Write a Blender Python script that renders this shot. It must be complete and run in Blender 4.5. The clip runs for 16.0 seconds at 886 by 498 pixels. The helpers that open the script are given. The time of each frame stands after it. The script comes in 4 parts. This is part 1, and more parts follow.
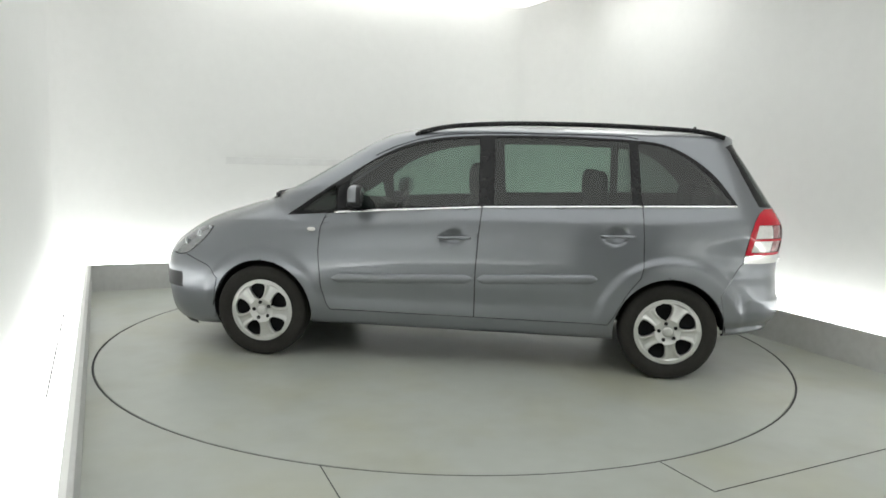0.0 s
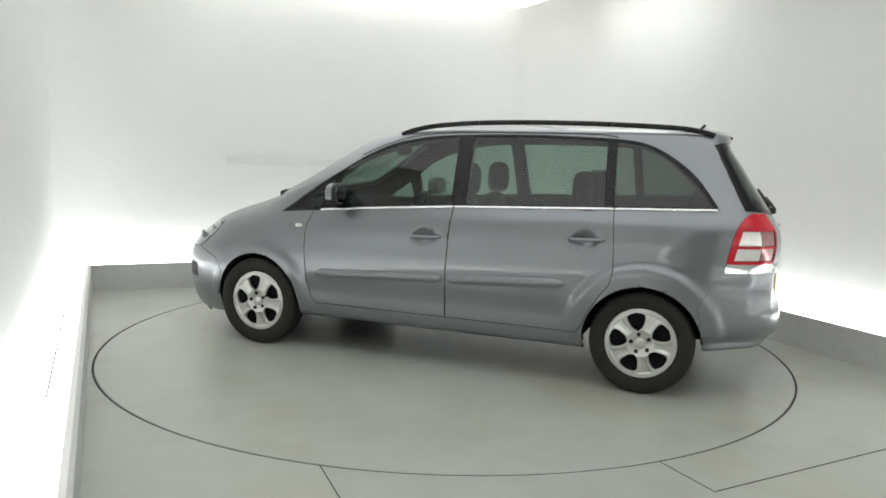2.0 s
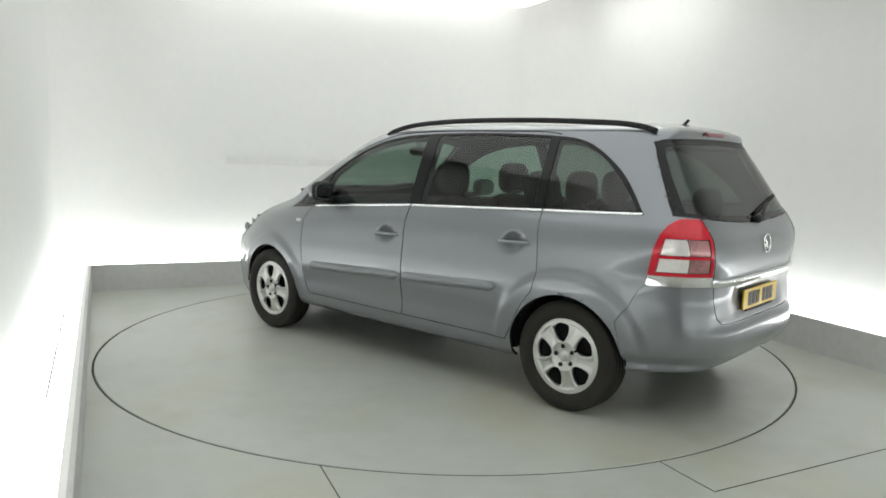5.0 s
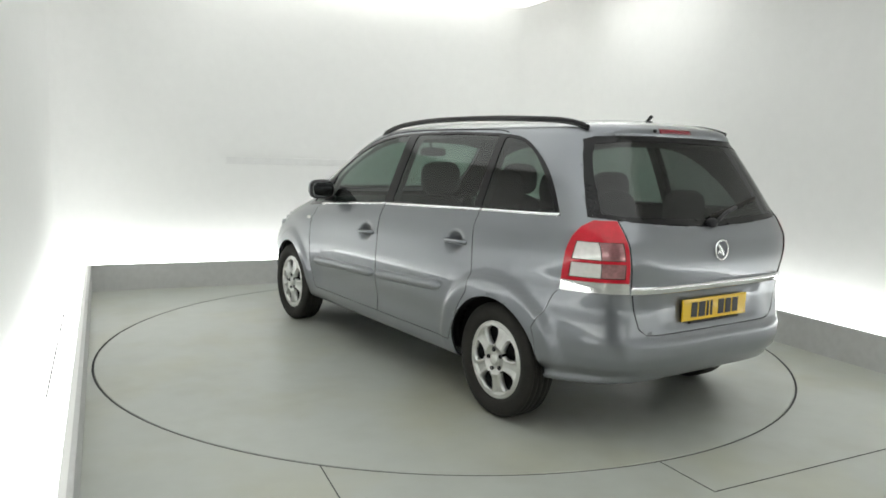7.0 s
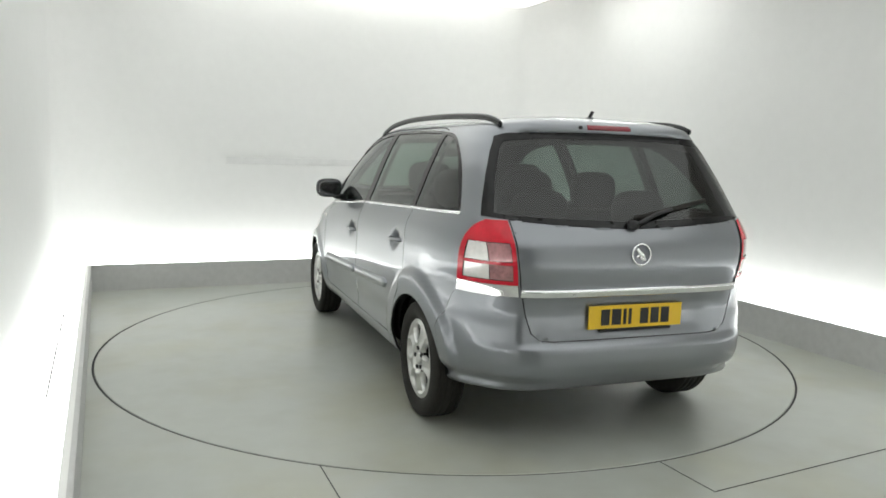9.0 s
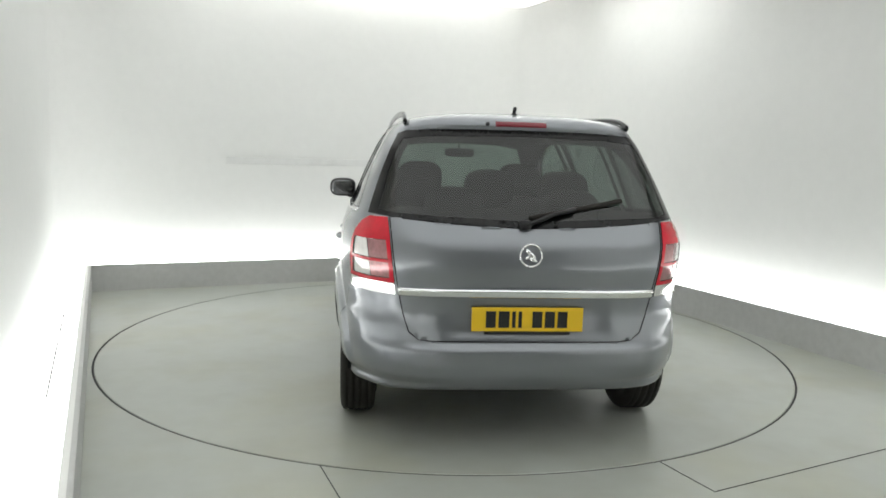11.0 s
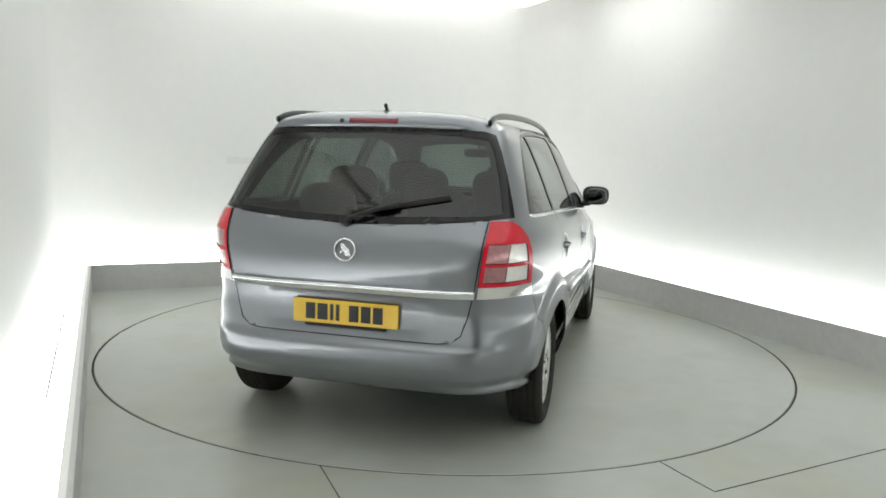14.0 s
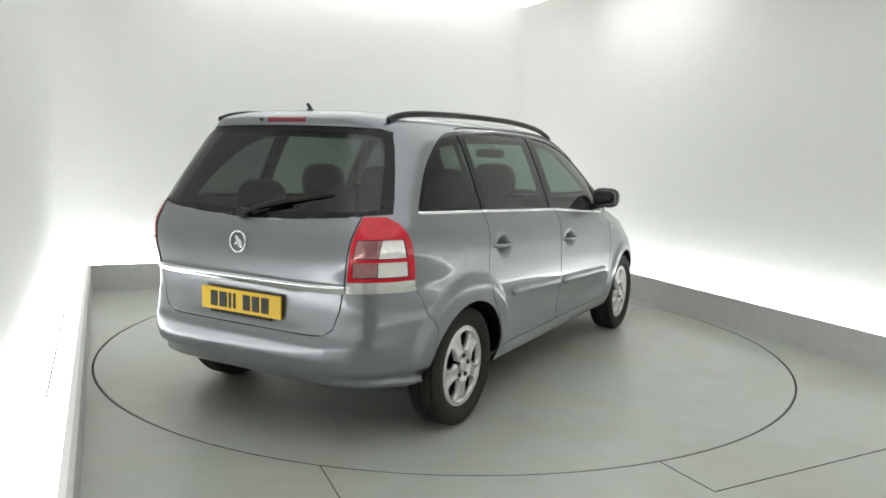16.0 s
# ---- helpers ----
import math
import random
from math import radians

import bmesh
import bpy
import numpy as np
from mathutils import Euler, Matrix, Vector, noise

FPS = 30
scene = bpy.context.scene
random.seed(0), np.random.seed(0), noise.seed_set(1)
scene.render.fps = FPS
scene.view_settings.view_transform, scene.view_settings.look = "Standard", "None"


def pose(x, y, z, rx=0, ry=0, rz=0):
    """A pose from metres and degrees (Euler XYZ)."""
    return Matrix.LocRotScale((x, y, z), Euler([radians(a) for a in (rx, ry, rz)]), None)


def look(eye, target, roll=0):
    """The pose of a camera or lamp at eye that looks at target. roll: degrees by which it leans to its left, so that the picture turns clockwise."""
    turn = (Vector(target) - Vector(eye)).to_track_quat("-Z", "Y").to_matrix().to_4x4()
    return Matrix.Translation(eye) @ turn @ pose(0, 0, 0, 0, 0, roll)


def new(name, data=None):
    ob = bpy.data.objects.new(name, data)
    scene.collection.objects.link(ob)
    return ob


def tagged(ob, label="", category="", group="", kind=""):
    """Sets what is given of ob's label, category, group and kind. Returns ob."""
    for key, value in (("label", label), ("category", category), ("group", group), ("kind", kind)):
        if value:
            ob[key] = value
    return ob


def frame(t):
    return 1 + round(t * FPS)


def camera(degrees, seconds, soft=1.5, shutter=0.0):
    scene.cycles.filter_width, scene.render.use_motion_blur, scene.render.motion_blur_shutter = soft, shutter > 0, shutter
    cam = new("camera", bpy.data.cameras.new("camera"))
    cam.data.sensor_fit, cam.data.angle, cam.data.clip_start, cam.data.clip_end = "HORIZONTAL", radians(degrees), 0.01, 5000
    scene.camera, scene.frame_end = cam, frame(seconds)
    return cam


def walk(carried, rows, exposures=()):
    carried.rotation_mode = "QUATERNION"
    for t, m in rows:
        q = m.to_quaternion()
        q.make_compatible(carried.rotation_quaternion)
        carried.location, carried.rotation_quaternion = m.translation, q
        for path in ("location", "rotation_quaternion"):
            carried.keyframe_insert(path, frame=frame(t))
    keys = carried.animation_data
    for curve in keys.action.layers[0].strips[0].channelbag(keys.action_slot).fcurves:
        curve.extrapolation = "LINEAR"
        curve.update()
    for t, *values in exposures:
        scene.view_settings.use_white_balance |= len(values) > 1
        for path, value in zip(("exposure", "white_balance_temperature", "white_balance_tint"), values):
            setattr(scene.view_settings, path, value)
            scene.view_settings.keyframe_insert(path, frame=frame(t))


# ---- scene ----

# ---------------------------------------------------------------- camera
cam = camera(61.39, 16.0, soft=1.7)
EYE = Vector((0.0, -5.6056, 1.4170))
CAM_POSE = look(EYE, EYE + Vector((-0.00577, 0.99172, -0.12830)), 1.684)
walk(cam, [(0.0, CAM_POSE), (16.0, CAM_POSE)], exposures=[(0.0, 0.0, 6500, 10), (16.0, 0.0, 6500, 10)])

# ---------------------------------------------------------------- the room's frame: u along the back wall, w towards it
ROOM_TURN = 24.30
ROOM = pose(0, 0, 0, 0, 0, ROOM_TURN)
LEDGE_Z, CEIL_Z, TOP_Z = 0.252, 3.08, 3.50
U_LEFT, U_RIGHT, W_BACK, W_FRONT = -2.515, 2.497, 2.669, -6.0
LEDGE = 0.30
RING = 2.4511
# the doorway behind the camera, through the front wall
DOOR_U0, DOOR_U1, DOOR_TOP = -2.25, -0.55, 2.2

# ---------------------------------------------------------------- light
world = bpy.data.worlds.new("world")
scene.world = world
world.use_nodes = True
world.node_tree.nodes["Background"].inputs[0].default_value = (1.0, 1.0, 1.0, 1)
world.node_tree.nodes["Background"].inputs[1].default_value = 0.02
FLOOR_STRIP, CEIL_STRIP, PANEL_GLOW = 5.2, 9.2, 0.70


# ---------------------------------------------------------------- materials
def node(nt, kind, **values):
    n = nt.nodes.new(kind)
    for key, v in values.items():
        n.inputs[key].default_value = v
    return n


def material(name, colour, rough=0.5, metal=0.0, vary=0.06, scale=6.0, fine=60.0, bump=0.0, coat=0.0, rough_vary=0.08, spec=0.5):
    """A surface with variation at two scales and a fine relief."""
    m = bpy.data.materials.new(name)
    m.use_nodes = True
    nt = m.node_tree
    b = nt.nodes["Principled BSDF"]
    b.inputs["Metallic"].default_value = metal
    b.inputs["Coat Weight"].default_value = coat
    b.inputs["Specular IOR Level"].default_value = spec
    b.inputs["Coat Roughness"].default_value = 0.04
    tex = nt.nodes.new("ShaderNodeTexCoord")
    big = node(nt, "ShaderNodeTexNoise", Scale=scale, Detail=5.0)
    small = node(nt, "ShaderNodeTexNoise", Scale=fine, Detail=3.0)
    for n in (big, small):
        nt.links.new(tex.outputs["Object"], n.inputs["Vector"])
    both = node(nt, "ShaderNodeMath")
    both.operation = "ADD"
    nt.links.new(big.outputs["Fac"], both.inputs[0])
    nt.links.new(small.outputs["Fac"], both.inputs[1])
    ramp = node(nt, "ShaderNodeMapRange", **{"From Min": 0.0, "From Max": 2.0, "To Min": 1 - 2.5 * vary, "To Max": 1 + 2.5 * vary})
    nt.links.new(both.outputs[0], ramp.inputs["Value"])
    mul = nt.nodes.new("ShaderNodeVectorMath")
    mul.operation = "SCALE"
    mul.inputs[0].default_value = colour
    nt.links.new(ramp.outputs[0], mul.inputs["Scale"])
    nt.links.new(mul.outputs[0], b.inputs["Base Color"])
    rr = node(nt, "ShaderNodeMapRange", **{"From Min": 0.0, "From Max": 1.0, "To Min": max(0.02, rough - 2 * rough_vary), "To Max": min(1, rough + 2 * rough_vary)})
    nt.links.new(big.outputs["Fac"], rr.inputs["Value"])
    nt.links.new(rr.outputs[0], b.inputs["Roughness"])
    if bump:
        bp = node(nt, "ShaderNodeBump", Strength=bump, Distance=0.002)
        nt.links.new(small.outputs["Fac"], bp.inputs["Height"])
        nt.links.new(bp.outputs[0], b.inputs["Normal"])
    return m


def stained_floor(name):
    """Smooth floor paint: worn warm patches, tyre grime and faint scuffs, with an uneven sheen."""
    m = material(name, (0.445, 0.465, 0.428), 0.335, vary=0.05, scale=1.1, fine=7, bump=0.03, rough_vary=0.02, spec=0.6)
    nt = m.node_tree
    b = nt.nodes["Principled BSDF"]
    base = b.inputs["Base Color"].links[0].from_socket
    tex = nt.nodes.new("ShaderNodeTexCoord")
    for scale, detail, lo, hi, tint, most in ((0.75, 4.0, 0.47, 0.66, (0.98, 0.95, 0.84, 1), 1.0), (2.0, 2.5, 0.48, 0.85, (0.82, 0.80, 0.74, 1), 0.8)):
        n = node(nt, "ShaderNodeTexNoise", Scale=scale, Detail=detail, Roughness=0.6)
        nt.links.new(tex.outputs["Object"], n.inputs["Vector"])
        r = node(nt, "ShaderNodeMapRange", **{"From Min": lo, "From Max": hi, "To Min": 0.0, "To Max": most})
        nt.links.new(n.outputs["Fac"], r.inputs["Value"])
        mix = nt.nodes.new("ShaderNodeMix")
        mix.data_type, mix.blend_type = "RGBA", "MULTIPLY"
        mix.inputs[7].default_value = tint
        nt.links.new(r.outputs[0], mix.inputs[0])
        nt.links.new(base, mix.inputs[6])
        base = mix.outputs[2]
    nt.links.new(base, b.inputs["Base Color"])
    return m


def glowing(name, colour, strength):
    m = bpy.data.materials.new(name)
    m.use_nodes = True
    b = m.node_tree.nodes["Principled BSDF"]
    b.inputs["Base Color"].default_value = (0.8, 0.8, 0.8, 1)
    b.inputs["Emission Color"].default_value = (*colour, 1)
    b.inputs["Emission Strength"].default_value = strength
    return m


def glass(name, tint, rough=0.02, mirror=0.055):
    """A thin pane: tinted clear glass with Fresnel gloss."""
    m = bpy.data.materials.new(name)
    m.use_nodes = True
    nt = m.node_tree
    nt.nodes.remove(nt.nodes["Principled BSDF"])
    clear = node(nt, "ShaderNodeBsdfTransparent", Color=(*tint, 1))
    gloss = node(nt, "ShaderNodeBsdfGlossy", Color=(1, 1, 1, 1), Roughness=rough)
    face = node(nt, "ShaderNodeLayerWeight", Blend=0.5)
    steep = nt.nodes.new("ShaderNodeMath")
    steep.operation, steep.inputs[1].default_value = "POWER", 5.0
    fres = nt.nodes.new("ShaderNodeMath")
    fres.operation = "MULTIPLY_ADD"
    fres.inputs[1].default_value, fres.inputs[2].default_value = 1 - mirror, mirror
    nt.links.new(face.outputs["Facing"], steep.inputs[0])
    nt.links.new(steep.outputs[0], fres.inputs[0])
    mix = nt.nodes.new("ShaderNodeMixShader")
    nt.links.new(fres.outputs[0], mix.inputs[0])
    nt.links.new(clear.outputs[0], mix.inputs[1])
    nt.links.new(gloss.outputs[0], mix.inputs[2])
    nt.links.new(mix.outputs[0], nt.nodes["Material Output"].inputs[0])
    return m


WALL = material("wall_paint", (0.80, 0.80, 0.785), 0.62, vary=0.02, scale=0.9, fine=12, bump=0.03)
SMEAR_GREY = material("smear_grey", (0.73, 0.73, 0.72), 0.6, vary=0.06, scale=2.5, fine=12)
KERB = material("kerb_paint", (0.54, 0.54, 0.53), 0.55, vary=0.09, scale=2.2, fine=18, bump=0.06, rough_vary=0.06)
FLOOR = stained_floor("floor_paint")
SEAM = material("dark_joint", (0.04, 0.04, 0.04), 0.8)
PASSAGE = material("passage_paint", (0.09, 0.09, 0.09), 0.8, vary=0.08)
WHITE = material("white_board", (0.82, 0.82, 0.80), 0.5, vary=0.02, rough_vary=0.05)
CEIL = material("ceiling_paint", (0.78, 0.76, 0.74), 0.7, vary=0.02)
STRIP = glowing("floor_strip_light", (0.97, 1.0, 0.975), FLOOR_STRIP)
PANEL = glowing("ceiling_lamp_diffuser", (0.97, 1.0, 0.975), PANEL_GLOW)
COVE = glowing("cove_light", (0.97, 1.0, 0.975), CEIL_STRIP)
PAINT = material("silver_grey_paint", (0.230, 0.240, 0.264), 0.315, metal=0.72, vary=0.012, scale=1.5, fine=7, coat=0.9, rough_vary=0.015)
BLACK = material("black_gloss_trim", (0.008, 0.008, 0.009), 0.14, vary=0.1, rough_vary=0.02, spec=0.3)
PLASTIC = material("black_plastic", (0.016, 0.016, 0.018), 0.5, vary=0.15, fine=40, bump=0.1, rough_vary=0.05, spec=0.35)
RUBBER = material("tyre_rubber", (0.024, 0.0225, 0.020), 0.74, vary=0.22, scale=9, fine=40, bump=0.12, rough_vary=0.05, spec=0.3)
DARK = material("dark_lining", (0.010, 0.010, 0.011), 0.85, vary=0.15, spec=0.2)
CLOTH = material("seat_cloth", (0.028, 0.029, 0.031), 0.9, vary=0.2, scale=12, fine=40, bump=0.2, spec=0.3)
SILVER = material("silver_wheel_paint", (0.66, 0.66, 0.645), 0.33, metal=0.85, vary=0.03, scale=5, fine=15, coat=0.4, rough_vary=0.02)
CHROME = material("chrome", (0.85, 0.86, 0.87), 0.08, metal=1.0, vary=0.02, rough_vary=0.02)
RED = material("red_lens", (0.60, 0.006, 0.024), 0.20, vary=0.16, scale=18, fine=40, coat=0.5, rough_vary=0.03, spec=0.35)
BRAKE = material("brake_lens", (0.20, 0.012, 0.025), 0.15, vary=0.12, scale=20, fine=40, coat=0.4)
CLEAR = material("clear_lens", (0.86, 0.83, 0.81), 0.14, metal=0.15, vary=0.10, scale=25, fine=45, coat=1.0, rough_vary=0.02)
PINK = material("pink_lens", (0.43, 0.20, 0.21), 0.16, metal=0.4, vary=0.28, scale=30, fine=70, coat=1.0, rough_vary=0.02)
YELLOW = material("plate_yellow", (0.78, 0.50, 0.012), 0.42, vary=0.03, coat=0.3, rough_vary=0.02)
PLATE_BLACK = material("plate_black", (0.010, 0.010, 0.010), 0.45, rough_vary=0.03)
FOOT_LENS = material("lamp_foot_lens", (0.80, 0.80, 0.79), 0.10, metal=0.85, vary=0.06, scale=25, fine=45, coat=0.5, rough_vary=0.02)
SMOKE = material("headlamp_bowl", (0.26, 0.27, 0.28), 0.18, metal=0.5, vary=0.2, scale=20, fine=40, coat=1.0, rough_vary=0.03)
LAMP_GLASS = material("headlamp_lens", (0.46, 0.48, 0.50), 0.12, metal=0.6, vary=0.15, scale=20, fine=40, coat=1.0, rough_vary=0.02)
WINDOW = glass("window_glass", (0.36, 0.46, 0.41))
PRIVACY = glass("rear_window_glass", (0.23, 0.28, 0.255))
REAR_PANE = glass("tailgate_glass", (0.235, 0.27, 0.255), mirror=0.055)
MIRROR = material("mirror_glass", (0.22, 0.225, 0.23), 0.03, metal=1.0, vary=0.0, rough_vary=0.01)


# ---------------------------------------------------------------- mesh helpers
def part(name, bm, mat, parent=None, label="", smooth=True, at=None):
    """Links a bmesh as one mesh object, under a thing or a part."""
    me = bpy.data.meshes.new(name)
    bm.normal_update()
    bm.to_mesh(me)
    bm.free()
    me.materials.append(mat)
    if any(p.material_index for p in me.polygons):
        me.materials.append(DARK)
    for p in me.polygons:
        p.use_smooth = smooth
    ob = new(name, me)
    if parent is not None:
        ob.parent = parent
    if at is not None:
        ob.matrix_basis = at
    if label:
        tagged(ob, label)
    return ob


def box(bm, lo, hi, bevel=0.0, m=None):
    vs = [bm.verts.new((x, y, z)) for x in (lo[0], hi[0]) for y in (lo[1], hi[1]) for z in (lo[2], hi[2])]
    fs = [bm.faces.new([vs[i] for i in q]) for q in ((0, 1, 3, 2), (4, 6, 7, 5), (0, 4, 5, 1), (2, 3, 7, 6), (0, 2, 6, 4), (1, 5, 7, 3))]
    if bevel:
        edges = list({e for f in fs for e in f.edges})
        r = bmesh.ops.bevel(bm, geom=edges, offset=bevel, segments=3, profile=0.5, affect="EDGES")
        vs = list({v for f in r["faces"] for v in f.verts} | {v for v in vs if v.is_valid})
    if m is not None:
        bmesh.ops.transform(bm, matrix=m, verts=[v for v in vs if v.is_valid])
    return bm


def boxed(*args, **kw):
    return box(bmesh.new(), *args, **kw)


def prism(bm, outline, lo, hi, axis=2):
    """A straight prism over a closed outline."""
    def at(a, b, c):
        return (a, b, c) if axis == 2 else (a, c, b) if axis == 1 else (c, a, b)
    low = [bm.verts.new(at(a, b, lo)) for a, b in outline]
    top = [bm.verts.new(at(a, b, hi)) for a, b in outline]
    n = len(outline)
    bm.faces.new(low[::-1])
    bm.faces.new(top)
    for i in range(n):
        bm.faces.new((low[i], low[(i + 1) % n], top[(i + 1) % n], top[i]))
    bmesh.ops.recalc_face_normals(bm, faces=bm.faces)
    return bm


def lathe(bm, profile, steps=64, axis="y", a0=0.0, a1=360.0):
    """Turns a profile of (radius, along) round an axis."""
    full = abs(a1 - a0) >= 360
    rings = []
    for k in range(steps if full else steps + 1):
        a = radians(a0 + (a1 - a0) * k / steps)
        rings.append([bm.verts.new((r * math.cos(a), t, r * math.sin(a)) if axis == "y" else (r * math.cos(a), r * math.sin(a), t)) for r, t in profile])
    for k in range(steps):
        p, q = rings[k], rings[(k + 1) % len(rings)]
        for i in range(len(profile) - 1):
            bm.faces.new((p[i], p[i + 1], q[i + 1], q[i]))
    return bm


def tube(bm, points, radius, sides=8, flat=1.0, caps=True):
    """A round or flattened bar along points."""
    pts = [Vector(p) for p in points]
    rings = []
    for i, p in enumerate(pts):
        d = (pts[min(i + 1, len(pts) - 1)] - pts[max(i - 1, 0)]).normalized()
        side = d.cross(Vector((0, 0, 1)))
        side = side.normalized() if side.length > 1e-4 else Vector((1, 0, 0))
        up = side.cross(d)
        rings.append([bm.verts.new(p + side * radius * math.cos(2 * math.pi * k / sides) + up * radius * flat * math.sin(2 * math.pi * k / sides)) for k in range(sides)])
    for a, b in zip(rings, rings[1:]):
        for k in range(sides):
            bm.faces.new((a[k], a[(k + 1) % sides], b[(k + 1) % sides], b[k]))
    if caps:
        bm.faces.new(rings[0][::-1])
        bm.faces.new(rings[-1])
    bmesh.ops.recalc_face_normals(bm, faces=bm.faces)
    return bm


def room_part(name, bm, mat, label, category, kind="structure", parent=None, smooth=False):
    ob = part(name, bm, mat, parent, smooth=smooth, at=ROOM if parent is None else None)
    return tagged(ob, label, category, kind=kind)


# ---------------------------------------------------------------- the studio
def left_u(w):
    """The left kerb runs slightly out of square."""
    return U_LEFT + 0.0120 * (W_BACK - w)


def build_studio():
    # floor, with a round hole for the turntable
    bm = bmesh.new()
    R, n = RING + 0.009, 128
    ring = [bm.verts.new((R * math.cos(2 * math.pi * k / n), R * math.sin(2 * math.pi * k / n), 0)) for k in range(n)]
    far = []
    for k in range(n):
        a = 2 * math.pi * k / n
        c, s = math.cos(a), math.sin(a)
        d = min(5.2 / max(abs(c), 1e-6), (9.0 if s < 0 else 5.0) / max(abs(s), 1e-6))
        far.append(bm.verts.new((d * c, d * s, 0)))
    low = [bm.verts.new((v.co.x, v.co.y, -0.12)) for v in ring]
    for k in range(n):
        j = (k + 1) % n
        bm.faces.new((ring[k], far[k], far[j], ring[j]))
        bm.faces.new((ring[k], ring[j], low[j], low[k]))
    bm.faces.new(low)
    room_part("floor", bm, FLOOR, "grey-green painted smooth concrete floor", "floor")
    # hatch joints in the floor, cut from the ring outwards
    def joint(points):
        b = bmesh.new()
        inv = ROOM.inverted()
        for p, q in zip(points, points[1:]):
            p, q = inv @ Vector((*p, 0)), inv @ Vector((*q, 0))
            d = (q - p).normalized()
            m = Matrix.Translation(p) @ d.to_track_quat("X", "Z").to_matrix().to_4x4()
            box(b, (0, -0.0022, 0.0005), ((q - p).length, 0.0022, 0.0020), m=m)
        room_part("floor_joint", b, SEAM, "thin dark joint between painted floor plates", "floor joint")
    joint([(1.030, -2.231), (1.184, -2.538), (2.241, -1.983), (2.60, -1.795)])
    joint([(-0.545, -2.396), (-0.414, -2.698), (-0.30, -2.96)])

    # kerbs round three sides, walls behind them
    t = 0.022
    def kerb(name, a, b, c, d):
        bm = bmesh.new()
        prism(bm, [a, b, c, d], 0.0, LEDGE_Z)
        bmesh.ops.bevel(bm, geom=[e for e in bm.edges if all(v.co.z > 0.2 for v in e.verts)], offset=0.004, segments=2, affect="EDGES")
        return room_part(name, bm, KERB, "grey painted upstand round the studio floor", "kerb")
    lf, lb = left_u(W_FRONT), left_u(W_BACK)
    kerb("kerb_back", (lb, W_BACK), (U_RIGHT, W_BACK), (U_RIGHT, W_BACK + t), (lb, W_BACK + t))
    kerb("kerb_left", (lf - t, W_FRONT), (lf, W_FRONT), (lb, W_BACK + t), (lb - t, W_BACK + t))
    kerb("kerb_right", (U_RIGHT, W_FRONT), (U_RIGHT + t, W_FRONT), (U_RIGHT + t, W_BACK + t), (U_RIGHT, W_BACK + t))
    # ledge boards and the light strips behind them
    L = LEDGE
    def slab(name, outline, lo, hi, mat, label, cat):
        bm = bmesh.new()
        prism(bm, outline, lo, hi)
        return room_part(name, bm, mat, label, cat)
    w0, w1 = W_FRONT, W_BACK
    inner, outer = 0.05, L
    z = LEDGE_Z
    slab("ledge_left", [(lf - inner, w0), (lf - t, w0), (lb - t, w1 + t), (lb - inner, w1 + inner)], z - 0.03, z - 0.004, WHITE, "white board on top of the upstand", "ledge")
    slab("ledge_back", [(lb - t, w1 + t), (U_RIGHT + t, w1 + t), (U_RIGHT + inner, w1 + inner), (lb - inner, w1 + inner)], z - 0.03, z - 0.004, WHITE, "white board on top of the upstand", "ledge")
    slab("ledge_right", [(U_RIGHT + t, w0), (U_RIGHT + inner, w0), (U_RIGHT + inner, w1 + inner), (U_RIGHT + t, w1 + t)], z - 0.03, z - 0.004, WHITE, "white board on top of the upstand", "ledge")
    g = 0.006
    # side strips run on past the camera, an unseen addition for more light
    slab("light_strip_left", [(lf - outer, w0), (lf - inner - g, w0), (lb - inner - g, w1 + inner), (lb - outer, w1 + inner)], z - 0.06, z - 0.012, STRIP, "long white light strip along the wall foot, lit", "light strip")
    slab("light_strip_back", [(lb - inner, w1 + inner + g), (U_RIGHT + inner, w1 + inner + g), (U_RIGHT + inner, w1 + outer), (lb - inner, w1 + outer)], z - 0.06, z - 0.012, STRIP, "long white light strip along the wall foot, lit", "light strip")
    slab("light_strip_right", [(U_RIGHT + inner + g, w0), (U_RIGHT + outer, w0), (U_RIGHT + outer, w1 + inner), (U_RIGHT + inner + g, w1 + inner)], z - 0.06, z - 0.012, STRIP, "long white light strip along the wall foot, lit", "light strip")
    slab("ledge_joint", [(-2.6145, -1.34), (-2.6075, -1.34), (-2.6425, 1.43), (-2.6495, 1.43)], z - 0.01, z + 0.001, SEAM, "thin dark joint on the white ledge", "joint")
    # walls
    th = 0.15
    ul0, ul1 = lf - L, lb - L
    slab("wall_left", [(ul0 - th, w0), (ul0, w0), (ul1, w1 + L), (ul1 - th, w1 + L)], 0, TOP_Z, WALL, "smooth white painted studio wall", "wall")
    slab("wall_back", [(ul1 - th, w1 + L), (U_RIGHT + L + th, w1 + L), (U_RIGHT + L + th, w1 + L + th), (ul1 - th, w1 + L + th)], 0, TOP_Z, WALL, "smooth white painted studio wall", "wall")
    slab("wall_right", [(U_RIGHT + L, w0), (U_RIGHT + L + th, w0), (U_RIGHT + L + th, w1 + L), (U_RIGHT + L, w1 + L)], 0, TOP_Z, WALL, "smooth white painted studio wall", "wall")
